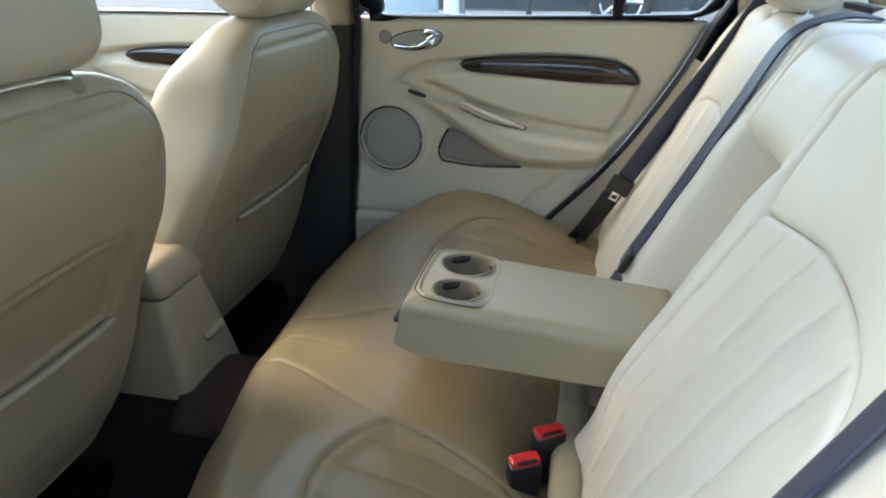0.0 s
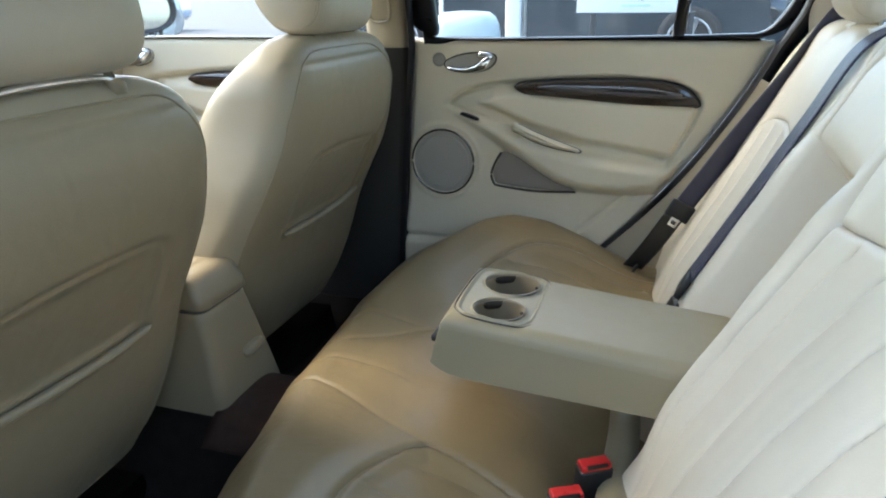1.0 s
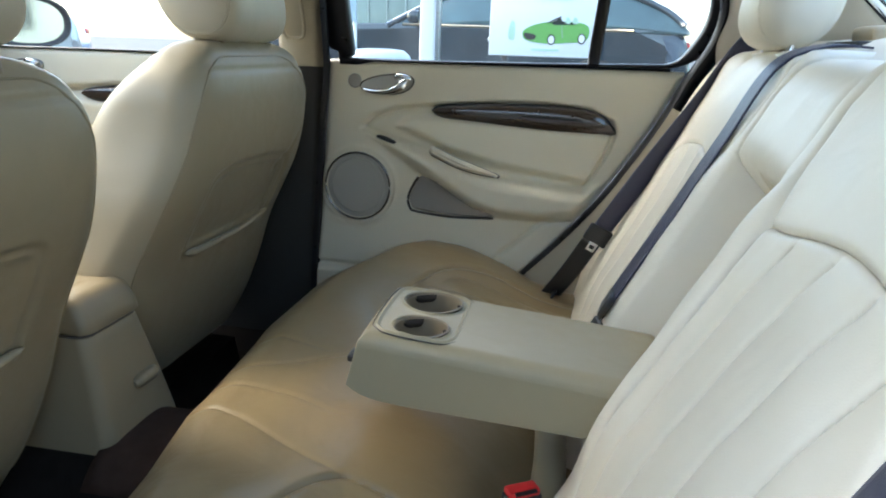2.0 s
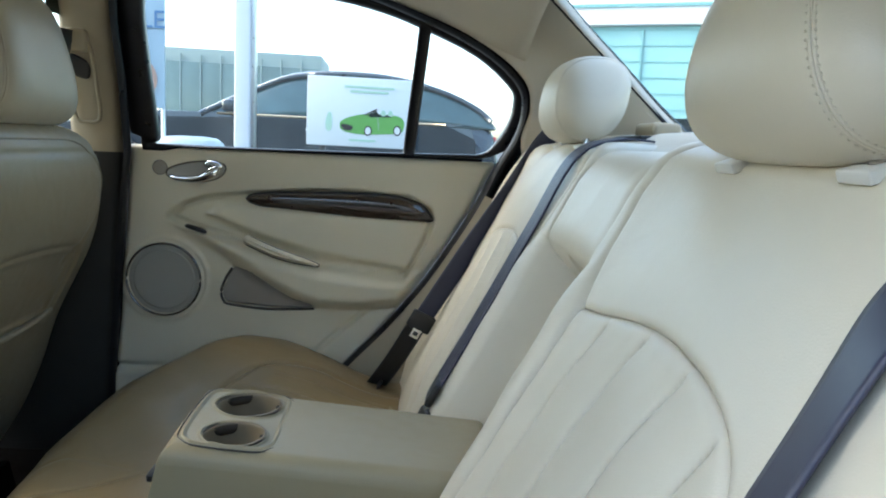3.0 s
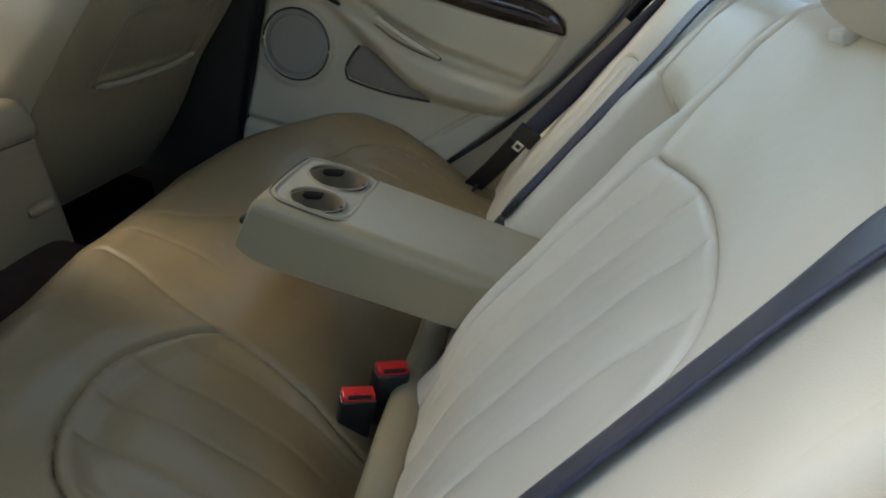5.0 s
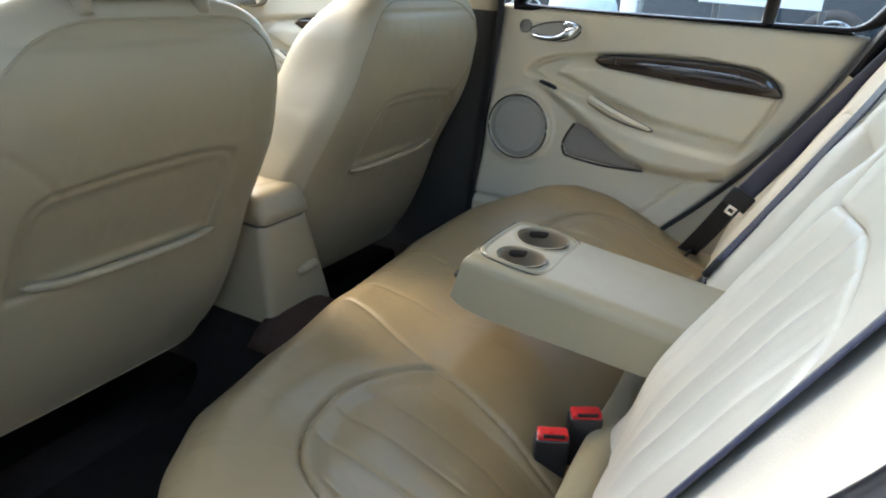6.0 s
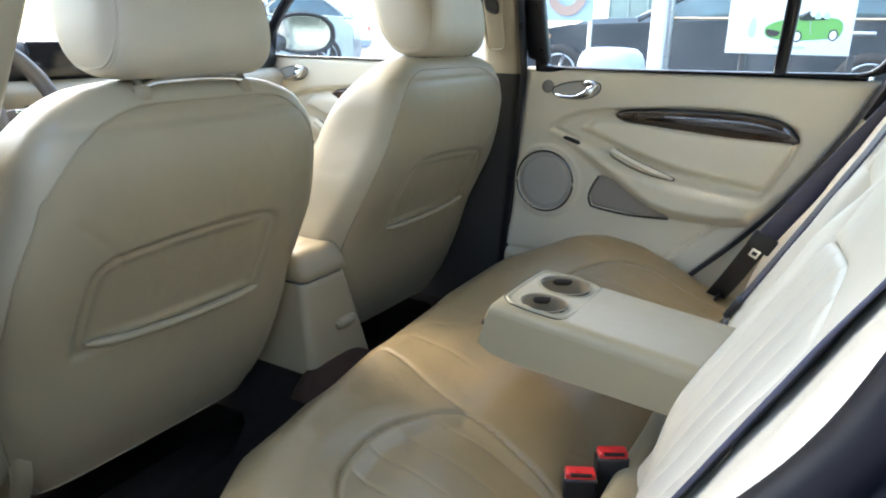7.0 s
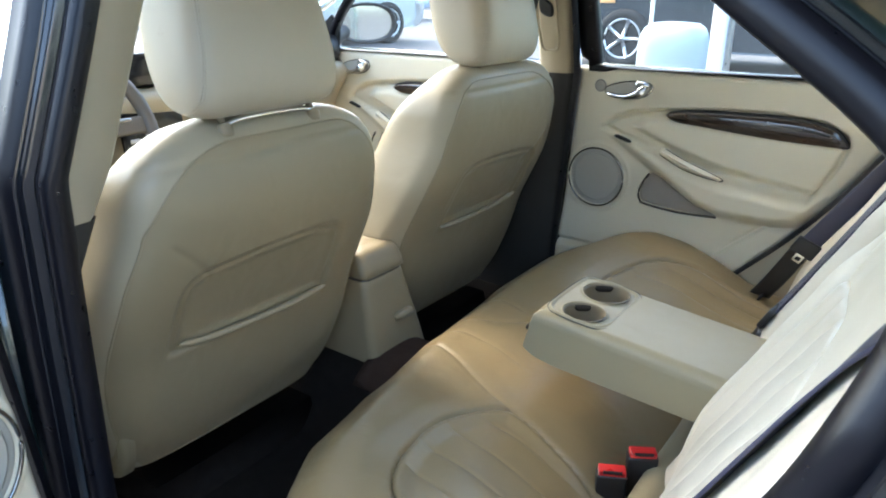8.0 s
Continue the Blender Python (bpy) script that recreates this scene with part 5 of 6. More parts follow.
front_seat(-1, "cream driver seat seen from behind, map pocket")
front_seat(1, "cream passenger seat seen from behind, map pocket")
for sd, low, half_wide in ((-1, 0.024, 0.152), (1, 0.0, 0.140)):
    rest = headrest("front_headrest", (-0.402, sd * 0.350, 1.228 - low + (0.009 if sd < 0 else 0.0)), (0.080, half_wide, 0.120), -0.031, "cream leather front headrest on chrome posts", (-0.088, 0.088), M_HEADREST, False, "front headrests", 1.106 - low, 0.0, 0.89, 9.0, 0.24, 0.70, 0.27, 0.030 if sd < 0 else 0.010)
    reach, bar_x = (0.088, -0.343) if sd < 0 else (0.066, -0.368)
    bar = spline([(bar_x, sd * 0.350 - reach, 1.104 - low), (bar_x, sd * 0.350 - reach * 0.8, 1.113 - low), (bar_x, sd * 0.350, 1.116 - low), (bar_x, sd * 0.350 + reach * 0.8, 1.113 - low), (bar_x, sd * 0.350 + reach, 1.104 - low)], 24)
    tube("bar", bar, 0.0045, M_CHROME, rest, "bright metal bar between the posts", sides=10)


front_belt = thing("seat_belt", (-0.4, 0.56, 0.7), "dark front seat belt hanging from the centre pillar", "seat belt", "front seat belts")
strap("webbing", spline([(-0.372, 0.552, 1.292), (-0.385, 0.540, 1.25), (-0.425, 0.560, 1.10), (-0.475, 0.600, 0.85), (-0.50, 0.615, 0.62)], 30), (0.010, 0.018, 0.0), M_BLACK, front_belt, "black woven belt webbing")


# ---- console between the front seats ----
def build_console():
    c = thing("centre_console", (-0.6, 0.01, 0.42), "beige plastic centre console with hinged lid", "console")
    def ring(z, x0, x1, y0, y1, r=0.018):
        pts = []
        for cx, cy, a0 in ((x1 - r, y1 - r, 0), (x0 + r, y1 - r, 90), (x0 + r, y0 + r, 180), (x1 - r, y0 + r, 270)):
            for a in np.linspace(a0, a0 + 90, 8):
                pts.append((cx + r * math.cos(radians(a)), cy + r * math.sin(radians(a)), z))
        return pts
    rows = []
    for z in np.linspace(0.474, 0.672, 18):
        t = (z - 0.474) / 0.198
        x1 = -0.398 - 0.032 * t ** 1.2
        rows.append(ring(z, -1.0, x1, -0.072 + 0.014 * t, 0.122 - 0.044 * t, 0.022))
    rows.append(ring(0.676, -1.0, -0.435, -0.056, 0.074, 0.02))
    loft("body", rows, M_CONSOLE, c, "beige plastic console body")
    rows = []
    for z, k in ((0.680, 0.004), (0.684, 0.0), (0.700, 0.0), (0.722, 0.003), (0.730, 0.006), (0.735, 0.011), (0.737, 0.018), (0.738, 0.03), (0.7385, 0.045)):
        rows.append(ring(z, -0.72, -0.426 - k - 0.40 * max(0, z - 0.69), -0.060 + k, 0.079 - k, 0.018))
    loft("lid", rows, M_CONSOLE, c, "beige padded console lid")
    tube("lid_gap", [(x, y, 0.677) for x, y, z in ring(0.677, -0.72, -0.4335, -0.0575, 0.0755, 0.02)], 0.0022, M_GROOVE, c, "dark gap under the lid", closed=True, sides=6)
    rows = [[(-0.404 - 0.006 + 0.012 * math.sin(t) * k, 0.045 + 0.030 * u, 0.570 + 0.012 * math.cos(t) * k) for t in np.linspace(0, 2 * np.pi, 12, endpoint=False)] for u, k in ((-1, 0.3), (-0.9, 0.8), (-0.5, 1), (0.5, 1), (0.9, 0.8), (1, 0.3))]
    loft("ashtray_lip", rows, M_CONSOLE, c, "raised grip lip")
    return c


build_console()


# ---- dashboard, steering wheel, front glass ----
def build_dash():
    d = thing("dashboard", (-1.3, 0, 0.8), "dark topped dashboard with beige lower half", "dashboard")
    prof_top = [(-1.10, 1.045), (-1.085, 1.06), (-1.09, 1.10), (-1.12, 1.128), (-1.25, 1.135), (-1.6, 1.10), (-1.6, 1.02), (-1.2, 1.02)]
    prof_low = [(-1.07, 0.98), (-1.055, 1.01), (-1.075, 1.04), (-1.2, 1.042), (-1.5, 1.02), (-1.5, 0.60), (-1.22, 0.60), (-1.15, 0.75), (-1.12, 0.90)]
    for name, prof, mat, lab in (("dash_top", prof_top, M_BLACK, "dark grey dashboard top"), ("dash_lower", prof_low, M_PLASTIC, "beige lower dashboard")):
        rows = [[(x - 0.10 * (y / 0.68) ** 2, y, z) for x, z in spline(prof, 40, closed=True)] for y in np.linspace(-0.68, 0.68, 24)]
        loft(name, rows, mat, d, lab)
    box("display", (0.012, 0.13, 0.075), pose(-1.088, -0.10, 1.088, 0, -8, 0), M_SCREEN, d, "dark dashboard display", bevel=0.004)
    box("radio_panel", (0.014, 0.17, 0.10), pose(-1.072, -0.11, 0.945, 0, -8, 0), M_SCREEN, d, "dark glossy radio panel", bevel=0.004)
    for k in range(4):
        box("radio_button", (0.006, 0.026, 0.010), pose(-1.063, -0.165 + 0.037 * k, 0.925, 0, -8, 0), M_ALLOYTRIM, d, "silver radio button", bevel=0.002)
    box("console_tray", (0.05, 0.17, 0.05), pose(-1.06, -0.11, 0.865, 0, -8, 0), M_GRILLE, d, "grey tray below the radio", bevel=0.008)
    return d


build_dash()


def build_wheel():
    w = thing("steering_wheel", (-0.98, -0.36, 0.98), "grey-brown leather steering wheel with chrome trim", "steering wheel")
    m = pose(-0.98, -0.36, 0.98, 0, 66, 0)
    rim = [m @ Vector((0.188 * math.cos(t), 0.188 * math.sin(t), 0)) for t in np.linspace(0, 2 * np.pi, 64, endpoint=False)]
    tube("rim", [tuple(p) for p in rim], 0.016, M_LEATHERGREY, w, closed=True, sides=14)
    box("hub", (0.13, 0.15, 0.05), m, M_LEATHERGREY, w, "grey brown airbag hub", bevel=0.02)
    for a in (0, 90, 180, 270):
        q = m @ pose(0, 0, 0, 0, 0, a) @ Matrix.Translation((0.12, 0, -0.004))
        box("spoke", (0.13, 0.04, 0.018), q, M_LEATHERGREY, w, bevel=0.006)
        box("spoke_trim", (0.05, 0.008, 0.006), q @ Matrix.Translation((0, 0.012, 0.009)), M_CHROME, w, bevel=0.002)
    tube("column", [tuple(m @ Vector((0, 0, -0.01))), tuple(m @ Vector((0, 0, -0.25)))], 0.035, M_BLACK, w, sides=14)
    return w


build_wheel()
shield = [[(-1.45 + 0.72 * k - 0.16 * (y / 0.66) ** 2 * (1 - 0.5 * k), y * (1 - 0.1 * k), 1.08 + 0.37 * k) for y in np.linspace(-0.66, 0.66, 24)] for k in np.linspace(0, 1, 14)]
ws = thing("window_2", (-1.3, 0, 1.1), "sloping clear windscreen above the dashboard", "window", kind="structure")
glaze("pane", shield, ws)
for sd in (1, -1):
    a_rows = []
    for k in np.linspace(0, 1, 16):
        cxx, cyy, czz = -1.53 + 0.76 * k, sd * (0.70 - 0.09 * k), 1.07 + 0.36 * k
        a_rows.append([(cxx + 0.035 * math.cos(t), cyy + 0.03 * math.sin(t), czz + 0.03 * math.sin(t + 0.8)) for t in np.linspace(0, 2 * np.pi, 14, endpoint=False)])
    sheet("screen_pillar", [[(x - 0.012, y + sd * 0.012, z + 0.022) for x, y, z in r] for r in a_rows], M_GREEN, car_body, "dark green windscreen pillar", wrap_v=True)
    tagged(loft("pillar_front", a_rows, M_PLASTIC), "beige front windscreen pillar trim", "pillar trim", kind="structure")
bulk = [[(-1.62, y, z) for y in np.linspace(-0.75, 0.75, 6)] for z in np.linspace(0.3, 1.06, 5)]
tagged(sheet("wall_front", bulk, M_BLACK, thick=0.02), "black front bulkhead behind the dashboard", "bulkhead", kind="structure")
hood = [[(x, y, 1.06 - 0.10 * ((x + 1.6) / 1.0) ** 2 - 0.05 * (y / 0.7) ** 2) for y in np.linspace(-0.74, 0.74, 20)] for x in np.linspace(-2.65, -1.6, 20)]
sheet("bonnet", hood, M_GREEN, car_body, "dark green bonnet", thick=-0.01)


def wing_mirror(sd):
    w = thing("wing_mirror", (-1.30, sd * 0.86, 1.09), "black wing mirror with oval glass outside the front door", "wing mirror", "wing mirrors")
    m = pose(-1.372, sd * 1.02, 1.146, 0, 0.6, -26 * sd)
    ang = np.linspace(0, 2 * np.pi, 48, endpoint=False)
    def oval(x, k, kz=1.0):
        return [tuple(m @ Vector((x, 0.125 * k * float(power(np.array(math.cos(t)), 0.85)), 0.075 * k * kz * float(power(np.array(math.sin(t)), 0.85))))) for t in ang]
    loft("housing", [oval(-0.09, 0.25), oval(-0.075, 0.6), oval(-0.04, 0.9), oval(0.0, 1.0), oval(0.012, 1.0), oval(0.014, 0.93), oval(0.004, 0.83)], M_BLACK, w, "black mirror housing")
    loft("glass", [oval(0.0035, 0.84), oval(0.0055, 0.835)], M_MIRROR, w, "oval mirror glass")
    tube("arm", [tuple(m @ Vector((-0.03, -sd * 0.08, -0.03))), (-1.34, sd * 0.80, 1.10), (-1.33, sd * 0.73, 1.10)], 0.03, M_BLACK, w, sides=12)
    return w


wing_mirror(1)
wing_mirror(-1)


# ---- outside ----
M_ASPHALT = material("asphalt", (0.075, 0.075, 0.078), 0.85, vary=0.25, vary_scale=2.0, grain=0.8, grain_scale=120)
M_WHITE = material("white_paint", (0.80, 0.81, 0.82), 0.5, vary=0.04)
M_POSTER = material("white_poster", (0.74, 0.78, 0.77), 0.5, vary=0.03)
M_LIME = material("lime_green_print", (0.13, 0.38, 0.07), 0.5, vary=0.1, vary_scale=8)
M_PALELIME = material("pale_green_print", (0.45, 0.66, 0.50), 0.5, vary=0.1)
M_PALEBLUE = material("pale_blue_print", (0.40, 0.52, 0.60), 0.5, vary=0.05)
M_BLUE = material("mid_blue_print", (0.09, 0.20, 0.38), 0.5, vary=0.06)
M_ORANGE = material("dull_orange_print", (0.42, 0.28, 0.22), 0.5, vary=0.08)
M_TEAL = material("teal_cladding", (0.25, 0.47, 0.46), 0.55, vary=0.06, vary_scale=1.0)
M_TEALDARK = material("dark_teal_joint", (0.215, 0.43, 0.425), 0.6, vary=0.05)
M_GREYGREEN = material("grey_green_cladding", (0.30, 0.36, 0.335), 0.6, vary=0.08, vary_scale=1.0)
# black paint lightened to mottled slate: haze and reflections are in the colour
M_DARKCAR = material("hazed_black_car_paint", (0.026, 0.037, 0.046), 0.14, vary=0.45, vary_scale=1.6, coat=0.9)
M_TINT = material("tinted_glass", (0.016, 0.028, 0.025), 0.04, vary=0.6, vary_scale=1.4, specular=0.6)
# green tint with blotches of light and dark painted as reflections
M_PALEGLASS = material("pale_green_glass_reflections", (0.17, 0.23, 0.21), 0.08, vary=0.85, vary_scale=0.7)
# uneven teal base colour imitates sky reflected in the parked cars' windows
M_CARGLASS = material("car_glass_painted_reflection", (0.05, 0.095, 0.10), 0.06, vary=0.8, vary_scale=2.2, specular=0.8)
M_TYRE = material("tyre_rubber", (0.018, 0.018, 0.018), 0.8, vary=0.2)
M_ALLOY = material("silver_alloy", (0.62, 0.64, 0.66), 0.3, metal=1.0, vary=0.05)
M_SILVER = material("silver_car_paint", (0.55, 0.58, 0.60), 0.25, metal=0.4, vary=0.06, coat=0.8)
M_BLUECAR = material("mid_blue_car_paint", (0.22, 0.36, 0.58), 0.25, vary=0.1, coat=0.8)
M_BINWHITE = material("pale_blue_plastic", (0.36, 0.44, 0.47), 0.4, vary=0.05)
M_RENDER = material("grey_render", (0.45, 0.44, 0.42), 0.8, vary=0.1, vary_scale=1.5, grain=0.5, grain_scale=150)
M_BRASS = material("warm_bright_trim", (0.70, 0.55, 0.36), 0.3, metal=1.0, vary=0.05)
M_AMBER = material("amber_lens", (0.75, 0.38, 0.15), 0.3, vary=0.05)

# the forecourt rises a little beyond the poster board
RISE = 0.30
g_ys = np.concatenate([[-1500, -400, -100, -30, -10, -3], np.linspace(3.2, 5.6, 13), [8, 14, 30, 100, 400, 1500]])
g_rows = [[(x, y, GROUND + RISE * float(sstep(3.2, 5.6, y))) for y in g_ys] for x in (-1500, -300, -60, -15, -5, 0, 5, 15, 60, 300, 1500)]
tagged(sheet("ground", g_rows, M_ASPHALT), "dark grey asphalt forecourt reaching the horizon", "ground", kind="structure")


def parked_car(name, at, turn, mat, label, length=4.2, width=1.72, height=1.46, cab_shift=0.0):
    base = GROUND + RISE
    c = thing(name, (at[0], at[1], base), label, "car", "parked cars")
    m = Matrix.Translation((at[0], at[1], base)) @ Matrix.Rotation(radians(turn), 4, "Z")
    L, H = length / 4.2, height / 1.46
    low = [(-2.1, 0.35), (-2.08, 0.62), (-1.95, 0.74), (-1.3, 0.86), (-0.95, 0.92), (0.9, 0.95), (1.7, 0.94), (2.02, 0.90), (2.1, 0.6), (2.08, 0.32), (1.6, 0.22), (-1.7, 0.22)]
    cab = [(-1.0, 0.90), (-0.55, 1.22), (-0.15, 1.42), (0.5, 1.46), (1.05, 1.36), (1.45, 1.16), (1.75, 0.93)]
    cab = [(min(x + cab_shift, 2.06), z) for x, z in cab]
    rows = []
    ring = spline(low, 90, closed=True)
    for k, sq in ((-1, 0.90), (-0.995, 0.96), (-0.97, 0.985), (-0.9, 0.995), (-0.5, 1), (0.5, 1), (0.9, 0.995), (0.97, 0.985), (0.995, 0.96), (1, 0.90)):
        rows.append([tuple(m @ Vector((x * L * sq, k * width / 2 * (1 - 0.22 * abs(z - 0.62) ** 1.6 - 0.10 * max(0.0, abs(x) - 1.5) ** 2), z * H))) for x, z in ring])
    loft("body", rows, mat, c, "")
    # glasshouse: dark glass, painted roof and pillars
    top = spline(cab, 40)
    def section(x, z, grow=0.0):
        up = max(0.0, z - 0.90)
        side = [(1.0, 0.0), (0.965, 0.2), (0.93, 0.45), (0.89, 0.70), (0.85, 0.88), (0.78, 0.965), (0.62, 0.99), (0.3, 1.0)]
        pts = [(k, t) for k, t in side] + [(-k, t) for k, t in side[::-1]]
        return [tuple(m @ Vector((x * L, (1 - (1 - abs(k)) * min(1, up / 0.3)) * math.copysign(1, k) * (width / 2 * 0.96 + grow) if abs(k) > 0.7 else k * width / 2 * 0.96, (0.90 + up * t) * H + grow))) for k, t in pts]
    loft("glasshouse", [section(x, z) for x, z in top], M_CARGLASS, c, "dark car windows with reflections in the colour")
    lid = [section(x, z, 0.006) for x, z in top if z > 1.27]
    sheet("roof", np.array([r[4:-4] for r in lid]), mat, c, thick=0.004)
    for lo, hi in ((0, 16), (28, 39)):
        for sdy in (-1, 1):
            idx = 4 if sdy > 0 else 11
            tube("roof_pillar", [section(x, z, 0.004)[idx] for x, z in top[lo:hi]], 0.035, mat, c, sides=8)
    for sdy in (-1, 1):
        j = 0 if sdy > 0 else 15
        st = 1 if sdy > 0 else -1
        mid = section(0.25 + cab_shift, float(np.interp(0.25 + cab_shift, top[:, 0], top[:, 1])), 0.004)
        tube("door_pillar", [mid[j + st * q] for q in range(5)], 0.03, mat, c, sides=8)
        waist = [tuple(m @ Vector((x * L, sdy * (width / 2 * 0.972 + 0.004), 0.925 * H))) for x in np.linspace(-0.85 + cab_shift, 1.35 + cab_shift * 0.6, 12)]
        tube("waist_trim", waist, 0.012, M_BRASS, c, "bright waist trim strip", sides=8)
        for hx_ in (0.02 + cab_shift, 0.95 + cab_shift * 0.6):
            box("door_handle", (0.20, 0.03, 0.035), m @ pose(hx_ * L, sdy * (width / 2 + 0.012), 0.80 * H), M_ALLOY, c, "bright door handle", bevel=0.01)
        for wx in (-1.32, 1.28):
            hub = m @ Vector((wx * L, sdy * (width / 2 - 0.10), 0.31))
            axis = (m.to_3x3() @ Vector((0, sdy, 0))).normalized()
            ex, ez = (m.to_3x3() @ Vector((1, 0, 0))).normalized(), Vector((0, 0, 1))
            def wheel_ring(r, o):
                return [tuple(hub + ex * r * math.cos(t) + ez * r * math.sin(t) + axis * o) for t in np.linspace(0, 2 * np.pi, 36, endpoint=False)]
            wheel = loft("wheel", [wheel_ring(0.29, -0.10), wheel_ring(0.31, -0.08), wheel_ring(0.31, 0.10), wheel_ring(0.29, 0.125), wheel_ring(0.215, 0.125), wheel_ring(0.21, 0.10)], M_TYRE, c, "black tyre")
            for a in range(5):
                t = 2 * math.pi * a / 5
                tube("spoke", [tuple(hub + axis * 0.112), tuple(hub + axis * 0.112 + (ex * math.cos(t) + ez * math.sin(t)) * 0.21)], 0.022, M_ALLOY, wheel, "silver wheel spoke", sides=8)
            tube("rim", [Vector(q) for q in wheel_ring(0.205, 0.112)], 0.014, M_ALLOY, wheel, "silver wheel rim", closed=True, sides=8)
    for sdy in (-1, 1):
        box("headlamp", (0.12, 0.30, 0.12), m @ pose(-1.99 * L, sdy * 0.62, 0.66 * H), M_ALLOY, c, "clear headlamp", bevel=0.03)
        box("side_marker", (0.18, 0.012, 0.045), m @ pose(-1.50 * L, sdy * (width / 2 + 0.002), 0.72 * H), M_AMBER, c, "amber side marker", bevel=0.004)
        box("tail_lamp", (0.10, 0.28, 0.14), m @ pose(2.04 * L, sdy * 0.62, 0.76 * H), M_RED, c, "red tail lamp", bevel=0.03)
        box("door_mirror", (0.12, 0.20, 0.13), m @ pose((-0.72 + cab_shift) * L, sdy * (width / 2 + 0.10), 1.00 * H), mat, c, bevel=0.04)
    return c


parked_car("parked_car", (-1.04, 7.40), 0, M_DARKCAR, "black parked saloon car side-on behind a poster board", 4.85, 1.76, 1.42, 0.40)
parked_car("parked_car", (-13.5, 14.0), 20, M_BLUECAR, "blue parked car at a distance", 4.2, 1.75, 1.5)
parked_car("parked_car", (-8.0, 6.6), 80, M_SILVER, "pale silver parked car at a distance", 4.2, 1.75, 1.45)

# white post
post = thing("post", (-0.54, 2.87, GROUND), "white painted square steel post", "post")
box("shaft", (0.072, 0.072, 3.4), pose(-0.460, 2.54, GROUND + 1.7), M_WHITE, post, bevel=0.008)
box("edge_strip", (0.020, 0.06, 3.38), pose(-0.415, 2.555, GROUND + 1.7), M_ALLOY, post, "grey edge strip of the post", bevel=0.004)
box("foot_plate", (0.2, 0.2, 0.012), pose(-0.46, 2.54, GROUND + 0.006), M_ALLOY, post, bevel=0.003)

# poster board with a printed green car
board = thing("poster_board", (0.10, 2.87, GROUND), "white poster board with a printed lime green car", "poster")
box("panel", (0.555, 0.02, 0.358), pose(0.074, 2.885, 1.265), M_POSTER, board, "white poster panel", bevel=0.003)
for px in (-0.12, 0.36):
    box("leg", (0.03, 0.02, 0.95), pose(px, 2.91, GROUND + 0.475), M_BLACK, board, "black board leg", bevel=0.004)
onb = lambda u, v, w: (u, 2.874 - w, v)
plate("printed_car", spline([(-0.030, 1.190), (-0.028, 1.212), (0.0, 1.232), (0.045, 1.248), (0.085, 1.256), (0.13, 1.262), (0.20, 1.262), (0.26, 1.258), (0.295, 1.246), (0.308, 1.222), (0.305, 1.190), (0.285, 1.168), (0.20, 1.158), (0.10, 1.152), (0.02, 1.158), (-0.02, 1.172)], 70, closed=True), onb, 0.001, M_LIME, board, "printed lime green convertible car", rim=0.0003)
for wx, wz in ((0.118, 1.172), (0.272, 1.180)):
    ang = np.linspace(0, 2 * np.pi, 28, endpoint=False)
    plate("printed_wheel", np.stack([wx + 0.021 * np.cos(ang), wz + 0.027 * np.sin(ang)], 1), lambda u, v, w: (u, 2.8725 - w, v), 0.001, M_TYRE, board, rim=0.0003)
    plate("printed_rim", np.stack([wx + 0.015 * np.cos(ang), wz + 0.020 * np.sin(ang)], 1), lambda u, v, w: (u, 2.871 - w, v), 0.001, M_POSTER, board, rim=0.0003)
over = lambda u, v, w: (u, 2.8725 - w, v)
plate("printed_grille", spline([(-0.024, 1.200), (0.0, 1.202), (0.038, 1.192), (0.030, 1.172), (0.0, 1.170), (-0.018, 1.180)], 30, closed=True), over, 0.001, M_TYRE, board, rim=0.0003)
plate("printed_windscreen", np.array([(0.086, 1.254), (0.094, 1.256), (0.158, 1.288), (0.166, 1.286), (0.162, 1.282), (0.104, 1.252)]), over, 0.001, M_TYRE, board, rim=0.0003)
plate("printed_cockpit", np.array([(0.112, 1.253), (0.158, 1.280), (0.170, 1.262), (0.250, 1.258), (0.235, 1.248), (0.13, 1.244)]), over, 0.001, M_TINT, board, rim=0.0003)
for sx in (0.185, 0.222):
    plate("printed_seat", spline([(sx, 1.255), (sx + 0.002, 1.278), (sx + 0.012, 1.284), (sx + 0.022, 1.274), (sx + 0.024, 1.254)], 20, closed=True), lambda u, v, w: (u, 2.8715 - w, v), 0.001, M_PALELIME, board, rim=0.0003)
plate("printed_door_line", np.array([(0.165, 1.246), (0.168, 1.246), (0.176, 1.180), (0.173, 1.180)]), over, 0.001, M_GREYGREEN, board, rim=0.0003)
plate("printed_shape", spline([(-0.10, 1.17), (-0.105, 1.21), (-0.09, 1.26), (-0.075, 1.25), (-0.07, 1.20), (-0.078, 1.165)], 30, closed=True), onb, 0.001, M_PALELIME, board, "printed pale green shape", rim=0.0003)
for k, (w, z) in enumerate(((0.26, 1.395), (0.20, 1.372))):
    box("print_bar", (w, 0.002, 0.012), pose(0.12, 2.873, z), M_PALELIME, board, bevel=0.0)
box("print_bar", (0.14, 0.002, 0.010), pose(0.09, 2.873, 1.120), M_PALELIME, board, bevel=0.0)

# tall banner
banner = thing("banner", (-0.80, 2.2, GROUND), "pale blue hanging banner with blue and orange print", "banner")
box("cloth", (0.46, 0.012, 1.20), pose(-1.195, 3.0, 1.836), M_PALEBLUE, banner, "pale blue banner cloth", bevel=0.002)
